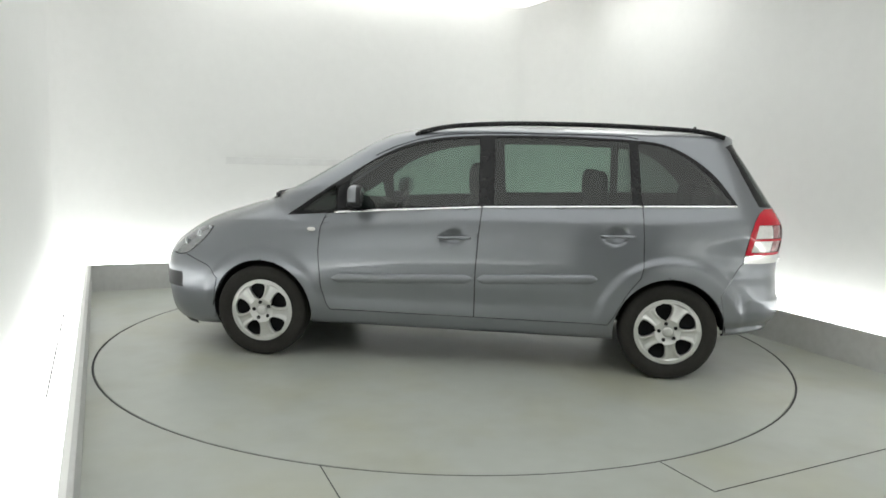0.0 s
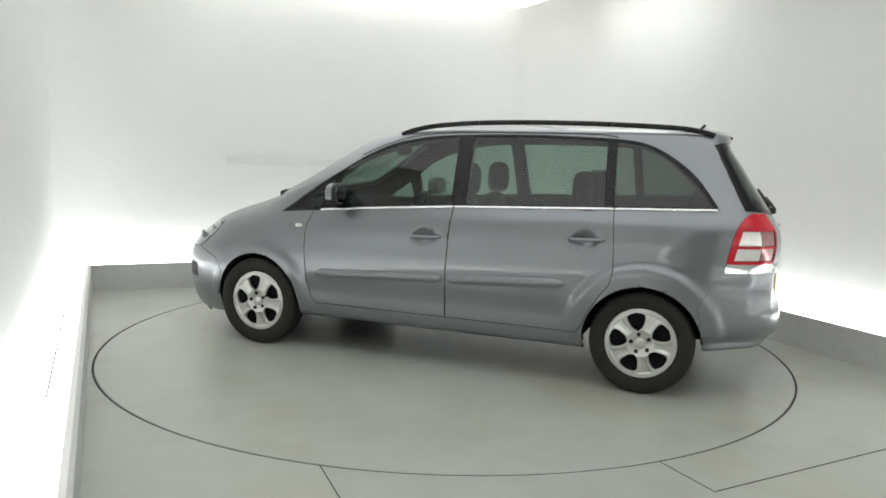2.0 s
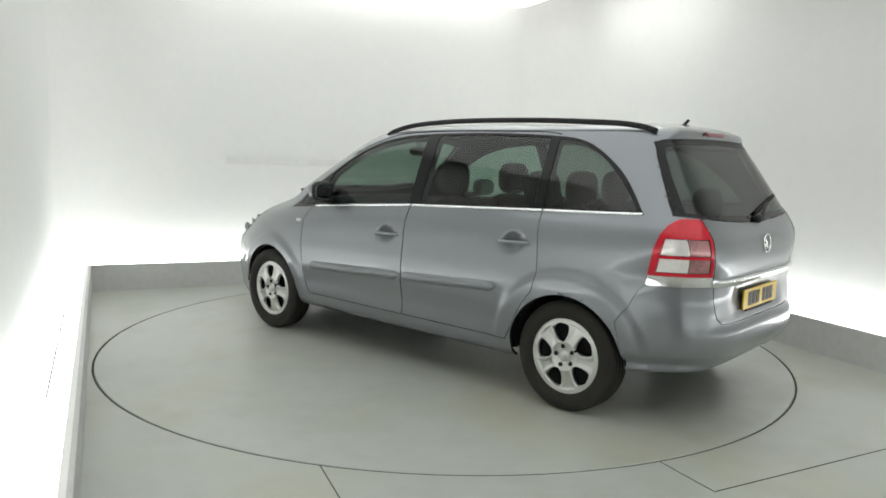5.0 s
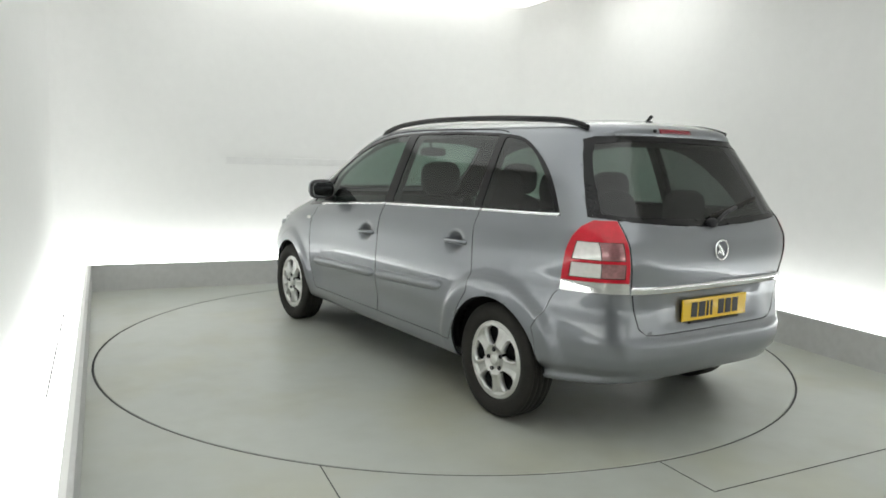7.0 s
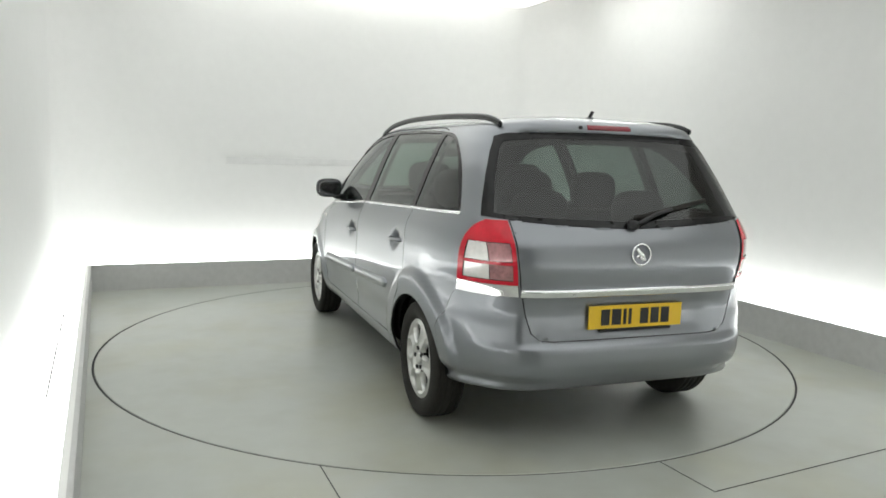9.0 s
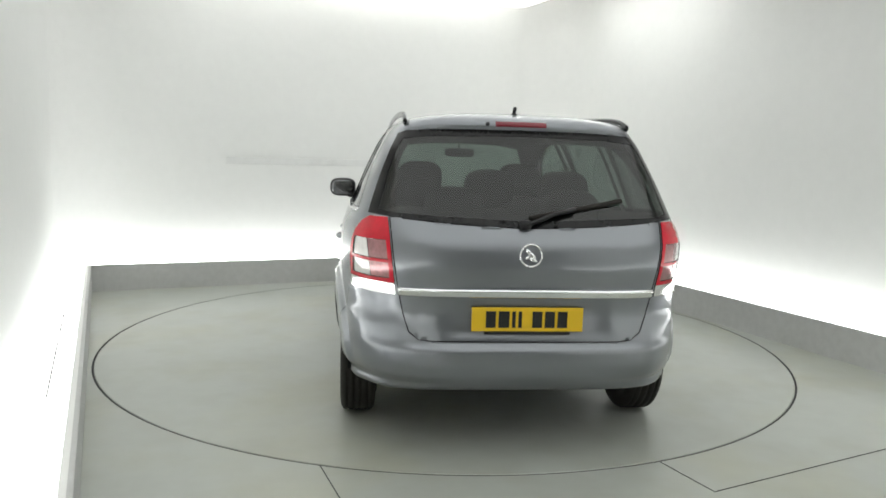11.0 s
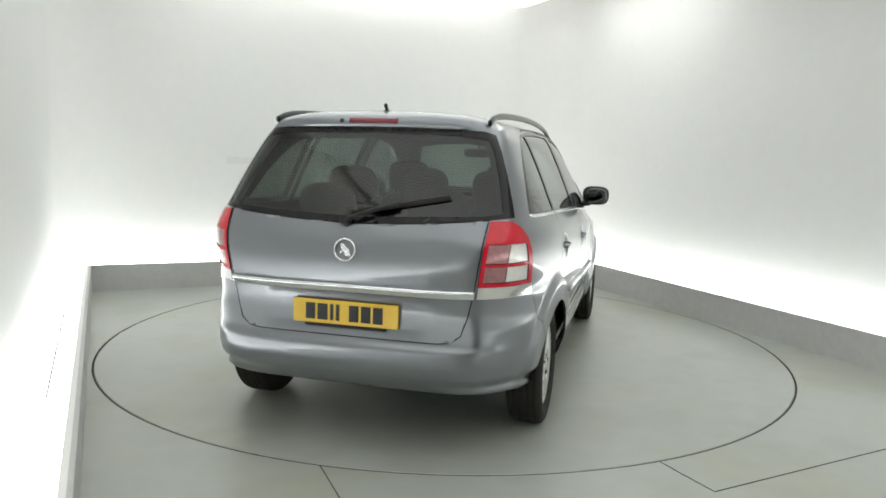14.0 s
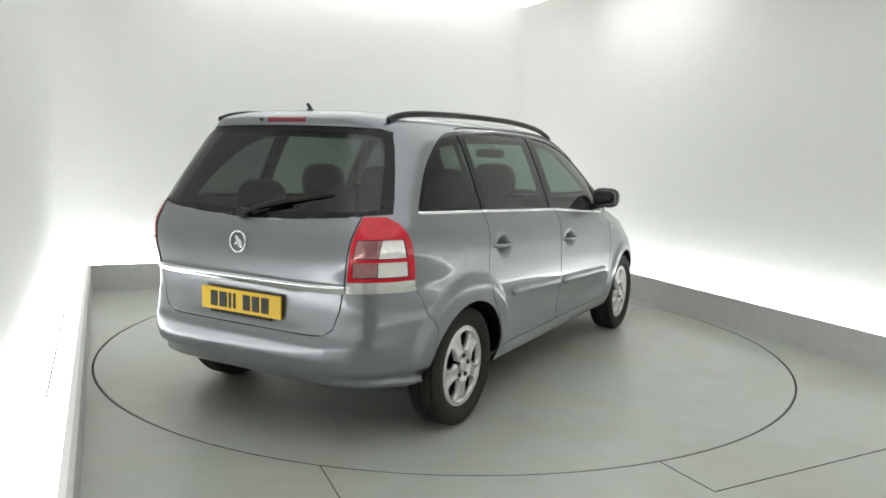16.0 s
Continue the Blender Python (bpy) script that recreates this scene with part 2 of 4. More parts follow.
    # rounded inner corners
    for name, cu, sgn in (("wall_corner_left", ul1, 1), ("wall_corner_right", U_RIGHT + L, -1)):
        r, cw = 0.55, w1 + L
        arc = [(cu + sgn * r * (1 - math.cos(a)), cw - r * (1 - math.sin(a))) for a in np.linspace(0, math.pi / 2, 25)]
        bm = bmesh.new()
        prism(bm, [(cu - sgn * 0.01, cw + 0.01)] + arc, LEDGE_Z - 0.011, TOP_Z - 0.002)
        for f in bm.faces:
            for e in f.edges:
                if e.calc_face_angle(0) > 0.4:
                    e.smooth = False
        room_part(name, bm, WALL, "rounded white corner between the studio walls", "wall", smooth=True)
    # slim raised strip standing in for a soft grey smear on the back wall
    bm = bmesh.new()
    box(bm, (-1.22, w1 + L - 0.006, 1.235), (1.2, w1 + L, 1.305), bevel=0.002)
    room_part("wall_smear", bm, SMEAR_GREY, "slim pale grey strip standing in for a grey smear on the white wall", "wall strip", kind="structure")
    # ceiling panel with a rounded far corner, top and cove strips
    r = 0.14
    def panel(inset, u_corner=U_RIGHT - 0.42):
        arc = [(u_corner - inset - r + r * math.cos(a), w1 - inset - r + r * math.sin(a)) for a in np.linspace(0, math.pi / 2, 13)]
        return [(lf + inset, w0 + inset), (u_corner - inset, w0 + inset)] + arc + [(lb + inset, w1 - inset)]
    slab("ceiling", panel(0.0), CEIL_Z, CEIL_Z + 0.06, CEIL, "white dropped ceiling panel", "ceiling")
    slab("ceiling_top", [(-4.8, -8.0), (4.8, -8.0), (4.8, 4.6), (-4.8, 4.6)], TOP_Z, TOP_Z + 0.1, CEIL, "white ceiling above the cove", "ceiling")
    c = 0.10
    cove = "white light strip above the ceiling panel's edge, lit"
    slab("cove_strip_back", [(lb + 0.7, w1 - c), (U_RIGHT - 0.44, w1 - c), (U_RIGHT - 0.44, w1), (lb + 0.7, w1)], CEIL_Z + 0.065, CEIL_Z + 0.10, COVE, cove, "light strip")
    slab("cove_strip_left", [(left_u(-3.0), -3.0), (left_u(-3.0) + c, -3.0), (left_u(-1.2) + c, -1.2), (left_u(-1.2), -1.2)], CEIL_Z + 0.065, CEIL_Z + 0.10, COVE, cove, "light strip")
    slab("cove_strip_right", [(U_RIGHT - 0.30, 0.3), (U_RIGHT - 0.20, 0.3), (U_RIGHT - 0.20, w1 - 0.72), (U_RIGHT - 0.30, w1 - 0.72)], CEIL_Z + 0.065, CEIL_Z + 0.10, COVE, cove, "light strip")
    # backlit sheet under the ceiling panel; its unseen front stretch is added fill light
    slab("luminous_ceiling", panel(0.06), CEIL_Z - 0.012, CEIL_Z - 0.001, PANEL, "backlit white ceiling sheet, evenly lit", "ceiling light")
    # added, unseen: upstand, ledge and fill strip beside the doorway, brightening camera-facing surfaces
    kerb("kerb_front", (DOOR_U1, w0 + L - t), (U_RIGHT, w0 + L - t), (U_RIGHT, w0 + L), (DOOR_U1, w0 + L))
    slab("ledge_front", [(DOOR_U1, w0 + L - inner), (U_RIGHT, w0 + L - inner), (U_RIGHT, w0 + L - t), (DOOR_U1, w0 + L - t)], z - 0.03, z - 0.004, WHITE, "white board on top of the upstand", "ledge")
    slab("fill_strip_front", [(DOOR_U1, w0), (U_RIGHT, w0), (U_RIGHT, w0 + L - inner - g), (DOOR_U1, w0 + L - inner - g)], z - 0.06, z - 0.012, STRIP, "long white light strip along the wall foot, lit", "light strip")
    # front wall behind the camera, with a doorway into an unlit passage
    fw = w0 - 0.15
    plain = "plain white wall behind the turntable bay"
    slab("wall_front_left", [(ul0 - th, fw), (DOOR_U0, fw), (DOOR_U0, w0), (ul0 - th, w0)], 0, TOP_Z, WALL, plain, "wall")
    slab("wall_front_right", [(DOOR_U1, fw), (U_RIGHT + L + th, fw), (U_RIGHT + L + th, w0), (DOOR_U1, w0)], 0, TOP_Z, WALL, plain, "wall")
    slab("wall_front_head", [(DOOR_U0, fw), (DOOR_U1, fw), (DOOR_U1, w0), (DOOR_U0, w0)], DOOR_TOP, TOP_Z, WALL, plain, "wall")
    slab("wall_passage_left", [(DOOR_U0 - 0.25, -8.0), (DOOR_U0 - 0.1, -8.0), (DOOR_U0 - 0.1, fw), (DOOR_U0 - 0.25, fw)], 0, TOP_Z, PASSAGE, "dark wall of the passage", "wall")
    slab("wall_passage_right", [(DOOR_U1 + 0.1, -8.0), (DOOR_U1 + 0.25, -8.0), (DOOR_U1 + 0.25, fw), (DOOR_U1 + 0.1, fw)], 0, TOP_Z, PASSAGE, "dark wall of the passage", "wall")
    slab("wall_passage_end", [(DOOR_U0 - 0.1, -8.0), (DOOR_U1 + 0.1, -8.0), (DOOR_U1 + 0.1, -7.85), (DOOR_U0 - 0.1, -7.85)], 0, TOP_Z, PASSAGE, "dark wall of the passage", "wall")
    # turntable
    bm = bmesh.new()
    lathe(bm, [(0.0001, 0.0), (RING - 0.009, 0.0), (RING - 0.004, -0.005), (RING - 0.004, -0.11)], 160, axis="z")
    bmesh.ops.recalc_face_normals(bm, faces=bm.faces)
    table = part("turntable", bm, FLOOR, smooth=False)
    # added dark ring fills the open gap round the table, so it reads dark
    ring = bmesh.new()
    lathe(ring, [(RING - 0.0035, -0.002), (RING + 0.0080, -0.002), (RING + 0.0080, -0.11), (RING - 0.0035, -0.11), (RING - 0.0035, -0.002)], 160, axis="z")
    bmesh.ops.recalc_face_normals(ring, faces=ring.faces)
    part("gap_ring", ring, SEAM, table, "thin dark ring filling the gap round the turntable", smooth=False)
    tagged(table, "round grey-green painted turntable set flush in the floor", "turntable")
    return table



# ---------------------------------------------------------------- the car's body surface
# height, half width, front end, rear end, front and rear roundness of the plan
SLICES = [
    (0.170, 0.815, 2.100, -1.960, 4.6, 6.0),
    (0.200, 0.848, 2.160, -2.030, 4.8, 6.0),
    (0.280, 0.871, 2.200, -2.080, 5.0, 4.9),
    (0.360, 0.882, 2.215, -2.110, 5.0, 5.3),
    (0.460, 0.888, 2.230, -2.122, 5.0, 5.3),
    (0.525, 0.893, 2.230, -2.120, 5.0, 5.3),
    (0.550, 0.895, 2.230, -2.116, 5.0, 5.3),
    (0.620, 0.897, 2.215, -2.106, 4.9, 5.3),
    (0.700, 0.898, 2.185, -2.098, 4.5, 5.3),
    (0.800, 0.894, 2.085, -2.105, 4.0, 5.3),
    (0.900, 0.886, 1.920, -2.110, 3.8, 5.8),
    (1.000, 0.868, 1.640, -2.095, 3.6, 6.5),
    (1.060, 0.850, 1.440, -2.065, 4.4, 6.8),
    (1.100, 0.832, 1.360, -2.040, 5.0, 7.0),
    (1.200, 0.788, 1.165, -1.974, 5.8, 7.5),
    (1.300, 0.746, 0.995, -1.907, 6.0, 8.0),
    (1.400, 0.700, 0.830, -1.841, 6.0, 8.5),
    (1.480, 0.660, 0.695, -1.785, 5.8, 9.0),
    (1.525, 0.630, 0.600, -1.760, 5.5, 9.0),
    (1.545, 0.614, 0.540, -1.770, 5.2, 8.0),
    (1.565, 0.590, 0.460, -1.766, 4.8, 7.5),
    (1.585, 0.540, 0.360, -1.740, 4.3, 7.0),
    (1.602, 0.460, 0.220, -1.690, 4.0, 6.5),
    (1.616, 0.330, 0.020, -1.610, 4.0, 6.0),
    (1.624, 0.180, -0.200, -1.480, 4.0, 5.0),
    (1.628, 0.002, -0.500, -1.300, 4.0, 4.0),
]
TABLE = np.array(SLICES)


def slice_at(z):
    """The slice's numbers at height z, by smooth cubic steps between the rows."""
    k = int(np.clip(np.searchsorted(TABLE[:, 0], z) - 1, 0, len(TABLE) - 2))
    p0, p1, p2, p3 = TABLE[max(k - 1, 0)], TABLE[k], TABLE[k + 1], TABLE[min(k + 2, len(TABLE) - 1)]
    h = p2[0] - p1[0]
    s = (z - p1[0]) / h
    d = (p2 - p1) / h
    d0 = (p1 - p0) / max(p1[0] - p0[0], 1e-9) if k > 0 else d
    d1 = (p3 - p2) / max(p3[0] - p2[0], 1e-9) if k + 2 < len(TABLE) else d
    m1 = np.where(d0 * d > 0, 2 * d0 * d / np.where(np.abs(d0 + d) < 1e-9, 1, d0 + d), 0)
    m2 = np.where(d1 * d > 0, 2 * d1 * d / np.where(np.abs(d1 + d) < 1e-9, 1, d1 + d), 0)
    r = (2 * s**3 - 3 * s**2 + 1) * p1 + (s**3 - 2 * s**2 + s) * h * m1 + (3 * s**2 - 2 * s**3) * p2 + (s**3 - s**2) * h * m2
    w, xf, xr, nf, nr = r[1:]
    return w, xf, xr, nf, nr, min(-0.1, (xf + xr) / 2)


WHEEL_X, WHEEL_Z, ARCH = 1.3515, 0.312, 0.350
BELT_X, BELT_Z = [-1.745, -1.15, -0.13, 0.60, 1.20], [1.128, 1.108, 1.068, 1.018, 0.968]
HANDLES = [(0.055, 0.872), (-0.990, 0.922)]


def flare(x, z):
    """How far the wheel arches swell out of the side."""
    out = 0.0
    for cx, reach, high in ((-WHEEL_X, 0.485, 0.022), (WHEEL_X, 0.445, 0.016)):
        r = math.hypot(x - cx, z - WHEEL_Z)
        if r < reach:
            s = min(1.0, (reach - r) / 0.028)
            low = min(1.0, max(0.0, (z - 0.26) / 0.16))
            out = max(out, high * s * s * (3 - 2 * s) * low)
    a = min(1.0, max(0.0, (x - 0.70) / 0.45)) * min(1.0, max(0.0, (2.05 - x) / 0.4)) * min(1.0, max(0.0, (0.98 - z) / 0.14))
    return out + 0.020 * a * a * (3 - 2 * a)


def hollow(x, z):
    """The doors draw in slightly below the mouldings."""
    s = max(0.0, 1 - abs(z - 0.44) / 0.13) * max(0.0, min(1.0, (1.0 - abs(x)) / 0.2))
    out = -0.012 * s * s * (3 - 2 * s)
    # shoulder crease under the belt line
    d = z - (float(np.interp(x, BELT_X, BELT_Z)) - 0.085)
    if -0.16 < d < 0.07 and x < 1.5:
        out += 0.010 * (1 + d / 0.16 if d < 0 else 1 - d / 0.07) * min(1.0, (1.5 - x) / 0.5) * min(1.0, max(0.0, (x + 1.85) / 0.5))
    for hx, hz in HANDLES:
        r = math.hypot((x - hx) / 0.075, (z - hz) / 0.050)
        if r < 1:
            out -= 0.034 * (1 - r * r) ** 0.6
    return out


def plate_recess(y, z):
    """The tailgate draws in round the number plate."""
    a = min(1.0, max(0.0, (0.42 - abs(y)) / 0.10)) * min(1.0, max(0.0, (z - 0.575) / 0.03)) * min(1.0, max(0.0, (0.79 - z) / 0.02))
    out = 0.010 * a * a * (3 - 2 * a)
    b = min(1.0, max(0.0, (0.62 - abs(y)) / 0.12)) * min(1.0, max(0.0, (z - 0.530) / 0.020)) * min(1.0, max(0.0, (1.0 - z) / 0.4))
    return out + 0.016 * b * b * (3 - 2 * b) - 0.011 * min(1.0, max(0.0, (0.82 - abs(y)) / 0.30)) * min(1.0, max(0.0, (0.550 - z) / 0.018))


def bumper_crease(x, y, z):
    """The rear bumper's corners step out under the lamps."""
    if x > -1.70:
        return 0.0
    k = min(1.0, (-1.70 - x) / 0.06)
    s = min(1.0, max(0.0, (0.668 - z) / 0.022)) * min(1.0, max(0.0, (y - 0.56) / 0.06))
    return k * (0.004 * s * s * (3 - 2 * s))


def side_y(x, z):
    """Half width of the body at a place on its side."""
    w, xf, xr, nf, nr, xm = slice_at(z)
    a, n = (xf - xm, nf) if x > xm else (xm - xr, nr)
    q = min(abs((x - xm) / a), 0.999)
    return w * (1 - q**n) ** (1 / n) + flare(x, z) + hollow(x, z)


def rear_x(y, z):
    """Where the body's rear face stands."""
    w, xf, xr, nf, nr, xm = slice_at(z)
    q = min(abs(y) / w, 0.999)
    return xm - (xm - xr) * (1 - q**nr) ** (1 / nr)


def front_x(y, z):
    w, xf, xr, nf, nr, xm = slice_at(z)
    q = min(abs(y) / w, 0.999)
    return xm + (xf - xm) * (1 - q**nf) ** (1 / nf)


def shell_grid():
    """The left half of the body, from the front's middle round the side to the rear's middle, as an open sheet."""
    heights = []
    for p, q in zip(SLICES, SLICES[1:]):
        dist = math.hypot(q[0] - p[0], q[1] - p[1])
        n = max(1, math.ceil(dist / 0.021))
        heights += [p[0] + (q[0] - p[0]) * k / n for k in range(n)]
    heights.append(SLICES[-1][0])
    N = 270
    bm = bmesh.new()
    rows = []
    th = np.linspace(0, math.pi, 1400)
    for z in heights:
        w, xf, xr, nf, nr, xm = slice_at(z)
        c, s = np.cos(th), np.sin(th)
        n = np.where(c > 0, nf, nr)
        x = xm + np.where(c > 0, xf - xm, xm - xr) * np.sign(c) * np.abs(c) ** (2 / n)
        y = w * np.abs(s) ** (2 / n)
        y[0] = y[-1] = 0
        d = np.concatenate([[0], np.cumsum(np.hypot(np.diff(x), np.diff(y)))])
        at = np.linspace(0, d[-1], N)
        x, y = np.interp(at, d, x), np.interp(at, d, y)
        row = []
        for a, b in zip(x, y):
            if a > 1.0:
                low = 0.240 - 0.085 * min(1.0, (a - 1.0) / 0.9)
            else:
                low = 0.240 + 0.060 * min(1.0, max(0.0, (-1.0 - a) / 0.9))
            zz = z if z > 0.46 else low + (z - 0.17) * (0.46 - low) / 0.29
            b += (flare(a, zz) + hollow(a, zz)) * min(1.0, b / 0.7)
            if a < -1.9 and b < 0.8:
                a += plate_recess(b, zz)
            k = bumper_crease(a, b, zz)
            if k:
                d = Vector((a + 1.45, b)).normalized() * k
                a, b = a + d.x, b + d.y if b > 0.001 else b
            row.append(bm.verts.new((a, b, zz)))
        rows.append(row)
    for r, q in zip(rows, rows[1:]):
        for i in range(N - 1):
            bm.faces.new((r[i], r[i + 1], q[i + 1], q[i]))
    bmesh.ops.recalc_face_normals(bm, faces=bm.faces)
    return bm


def smooth_line(points, n=6, closed=True):
    """A rounded outline through points (Catmull-Rom)."""
    out, m = [], len(points)
    for i in range(m if closed else m - 1):
        p0, p1, p2, p3 = (Vector(points[(i + k) % m] if closed else points[min(max(i + k, 0), m - 1)]) for k in (-1, 0, 1, 2))
        for k in range(n):
            s = k / n
            out.append(tuple(0.5 * (2 * p1 + (p2 - p0) * s + (2 * p0 - 5 * p1 + 4 * p2 - p3) * s * s + (3 * p1 - p0 - 3 * p2 + p3) * s**3)))
    if not closed:
        out.append(tuple(points[-1]))
    return out


def rounded(points, radius):
    """A polygon with its corners cut round."""
    out, m = [], len(points)
    for i in range(m):
        a, b, c = (Vector(points[(i + k) % m]) for k in (-1, 0, 1))
        r1, r2 = min(radius, (a - b).length * 0.45), min(radius, (c - b).length * 0.45)
        p, q = b + (a - b).normalized() * r1, b + (c - b).normalized() * r2
        for s in (0, 0.33, 0.67, 1):
            out.append(tuple((1 - s) ** 2 * p + 2 * s * (1 - s) * b + s * s * q))
    return out


def inside(pt, poly):
    x, y = pt
    hit = False
    j = len(poly) - 1
    for i in range(len(poly)):
        (xi, yi), (xj, yj) = poly[i], poly[j]
        if (yi > y) != (yj > y) and x < (xj - xi) * (y - yi) / (yj - yi) + xi:
            hit = not hit
        j = i
    return hit


SIDE, REAR, FRONT = 0, 1, 2


def zone(c, n, view):
    if view == SIDE:
        return c.y > 0.35 and abs(n.y) > 0.25 and c.x < 2.1
    if view == REAR:
        return c.x < -1.55 and n.x < -0.22
    return c.x > 0.2 and n.x > 0.2


def cut(bm, line, view, closed=True):
    """Cuts the sheet along an outline drawn in side (x, z) or end (y, z) view."""
    ax = 0 if view == SIDE else 1
    pts = np.array(line)
    lo, hi = pts.min(0) - 0.05, pts.max(0) + 0.05
    pool = set()
    for f in bm.faces:
        c = f.calc_center_median()
        if lo[0] < c[ax] < hi[0] and lo[1] < c.z < hi[1] and zone(c, f.normal, view):
            pool.add(f)
    segs = list(zip(line, line[1:] + line[:1])) if closed else list(zip(line, line[1:]))
    for p, q in segs:
        d = Vector((q[0] - p[0], q[1] - p[1]))
        ln = d.length
        if ln < 1e-5:
            continue
        d /= ln
        near = []
        for f in pool:
            c = f.calc_center_median()
            a, b = c[ax] - p[0], c.z - p[1]
            t, o = a * d.x + b * d.y, abs(a * d.y - b * d.x)
            if o < 0.024 and -0.012 < t < ln + 0.012:
                near.append(f)
        if not near:
            continue
        geom = list({g for f in near for g in (*f.verts, *f.edges)}) + near
        co = Vector((p[0], 0, p[1])) if ax == 0 else Vector((0, p[0], p[1]))
        no = Vector((d.y, 0, -d.x)) if ax == 0 else Vector((0, d.y, -d.x))
        r = bmesh.ops.bisect_plane(bm, geom=geom, dist=1e-5, plane_co=co, plane_no=no)
        pool = {f for f in pool if f.is_valid} | {g for g in r["geom"] if isinstance(g, bmesh.types.BMFace)}


# outlines in side view (x, z)
BELT = list(zip(BELT_X, BELT_Z))
DLO = BELT + smooth_line([(1.20, 0.968), (0.80, 1.245), (0.49, 1.430), (0.19, 1.513), (-0.19, 1.540), (-0.67, 1.545), (-1.08, 1.532), (-1.29, 1.505), (-1.46, 1.425), (-1.61, 1.305), (-1.745, 1.128)], 5, closed=False)[1:-1]
GLASS_SIDE = {
    "quarter_light": rounded([(1.110, 0.998), (0.868, 1.182), (0.850, 1.020)], 0.02),
    "front_window": rounded([(0.785, 1.027), (0.775, 1.240), (0.64, 1.345), (0.49, 1.415), (0.34, 1.465), (0.19, 1.499), (0.03, 1.516), (-0.085, 1.523), (-0.105, 1.084)], 0.02),
    "rear_door_window": rounded([(-0.205, 1.090), (-0.185, 1.528), (-0.67, 1.533), (-1.060, 1.522), (-1.085, 1.122)], 0.02),
    "side_window": rounded([(-1.145, 1.126), (-1.120, 1.518), (-1.275, 1.498), (-1.37, 1.458), (-1.465, 1.400), (-1.59, 1.290), (-1.712, 1.144)], 0.02),
}
FRONT_DOOR = [(-0.13, 1.068), (0.60, 1.018), (0.915, 0.992), (0.945, 0.90), (0.955, 0.74), (0.935, 0.50), (0.90, 0.385), (0.87, 0.345), (-0.10, 0.345), (-0.10, 0.63), (-0.115, 0.90)]
REAR_DOOR = [(-0.13, 1.068), (-0.115, 0.90), (-0.10, 0.63), (-0.10, 0.345), (-0.965, 0.345), (-1.0, 0.40), (-1.045, 0.50), (-1.10, 0.59), (-1.155, 0.66), (-1.172, 0.74), (-1.165, 0.92), (-1.15, 1.108)]
REAR_BUMPER_SIDE = [(-1.70, 0.20), (-1.695, 0.38), (-1.675, 0.50), (-1.66, 0.565), (-1.715, 0.65), (-1.758, 0.74), (-1.787, 0.770), (-2.30, 0.770), (-2.30, 0.20)]
FRONT_BUMPER_SIDE = [(1.70, 0.10), (1.70, 0.40), (1.675, 0.52), (1.75, 0.60), (1.95, 0.66), (2.4, 0.68), (2.4, 0.10)]
HEADLAMP_SIDE = rounded([(2.11, 0.655), (2.06, 0.745), (1.97, 0.800), (1.86, 0.850), (1.755, 0.868), (1.80, 0.785), (1.90, 0.685), (1.99, 0.650)], 0.04)
LAMP_SIDE = [(-1.790, 0.775), (-1.806, 0.87), (-1.826, 0.97), (-1.848, 1.04), (-1.876, 1.088), (-1.915, 1.116), (-2.30, 1.116), (-2.30, 0.775)]
# outlines in end view (y, z)
REAR_GLASS = [(0.0, 1.083), (0.18, 1.088), (0.36, 1.098), (0.60, 1.118), (0.735, 1.131), (0.715, 1.20), (0.675, 1.32), (0.632, 1.43), (0.595, 1.505), (0.55, 1.520), (0.40, 1.527), (0.20, 1.532), (0.0, 1.533)]
REAR_CLEAR = [(0.0, 1.112), (0.36, 1.127), (0.62, 1.140), (0.690, 1.150), (0.645, 1.32), (0.604, 1.43), (0.570, 1.482), (0.42, 1.497), (0.0, 1.504)]
TAILGATE = [(0.0, 0.560), (0.44, 0.560), (0.50, 0.567), (0.545, 0.60), (0.572, 0.68), (0.598, 0.80), (0.622, 0.95), (0.640, 1.1219), (0.60, 1.118), (0.36, 1.098), (0.18, 1.088), (0.0, 1.083)]
LAMP_INNER = [(0.604, 0.770), (0.628, 0.95), (0.646, 1.125)]
SCREEN = [(0.0, 1.105), (0.40, 1.115), (0.64, 1.150), (0.60, 1.28), (0.545, 1.40), (0.48, 1.50), (0.30, 1.53), (0.0, 1.54)]
ARCHES = {sx: [(sx * WHEEL_X + ARCH * math.cos(a), WHEEL_Z + ARCH * math.sin(a)) for a in np.linspace(-0.35, math.pi + 0.35, 44)] for sx in (1, -1)}


def lamp_inner_y(z):
    return float(np.interp(z, [p[1] for p in LAMP_INNER], [p[0] for p in LAMP_INNER]))


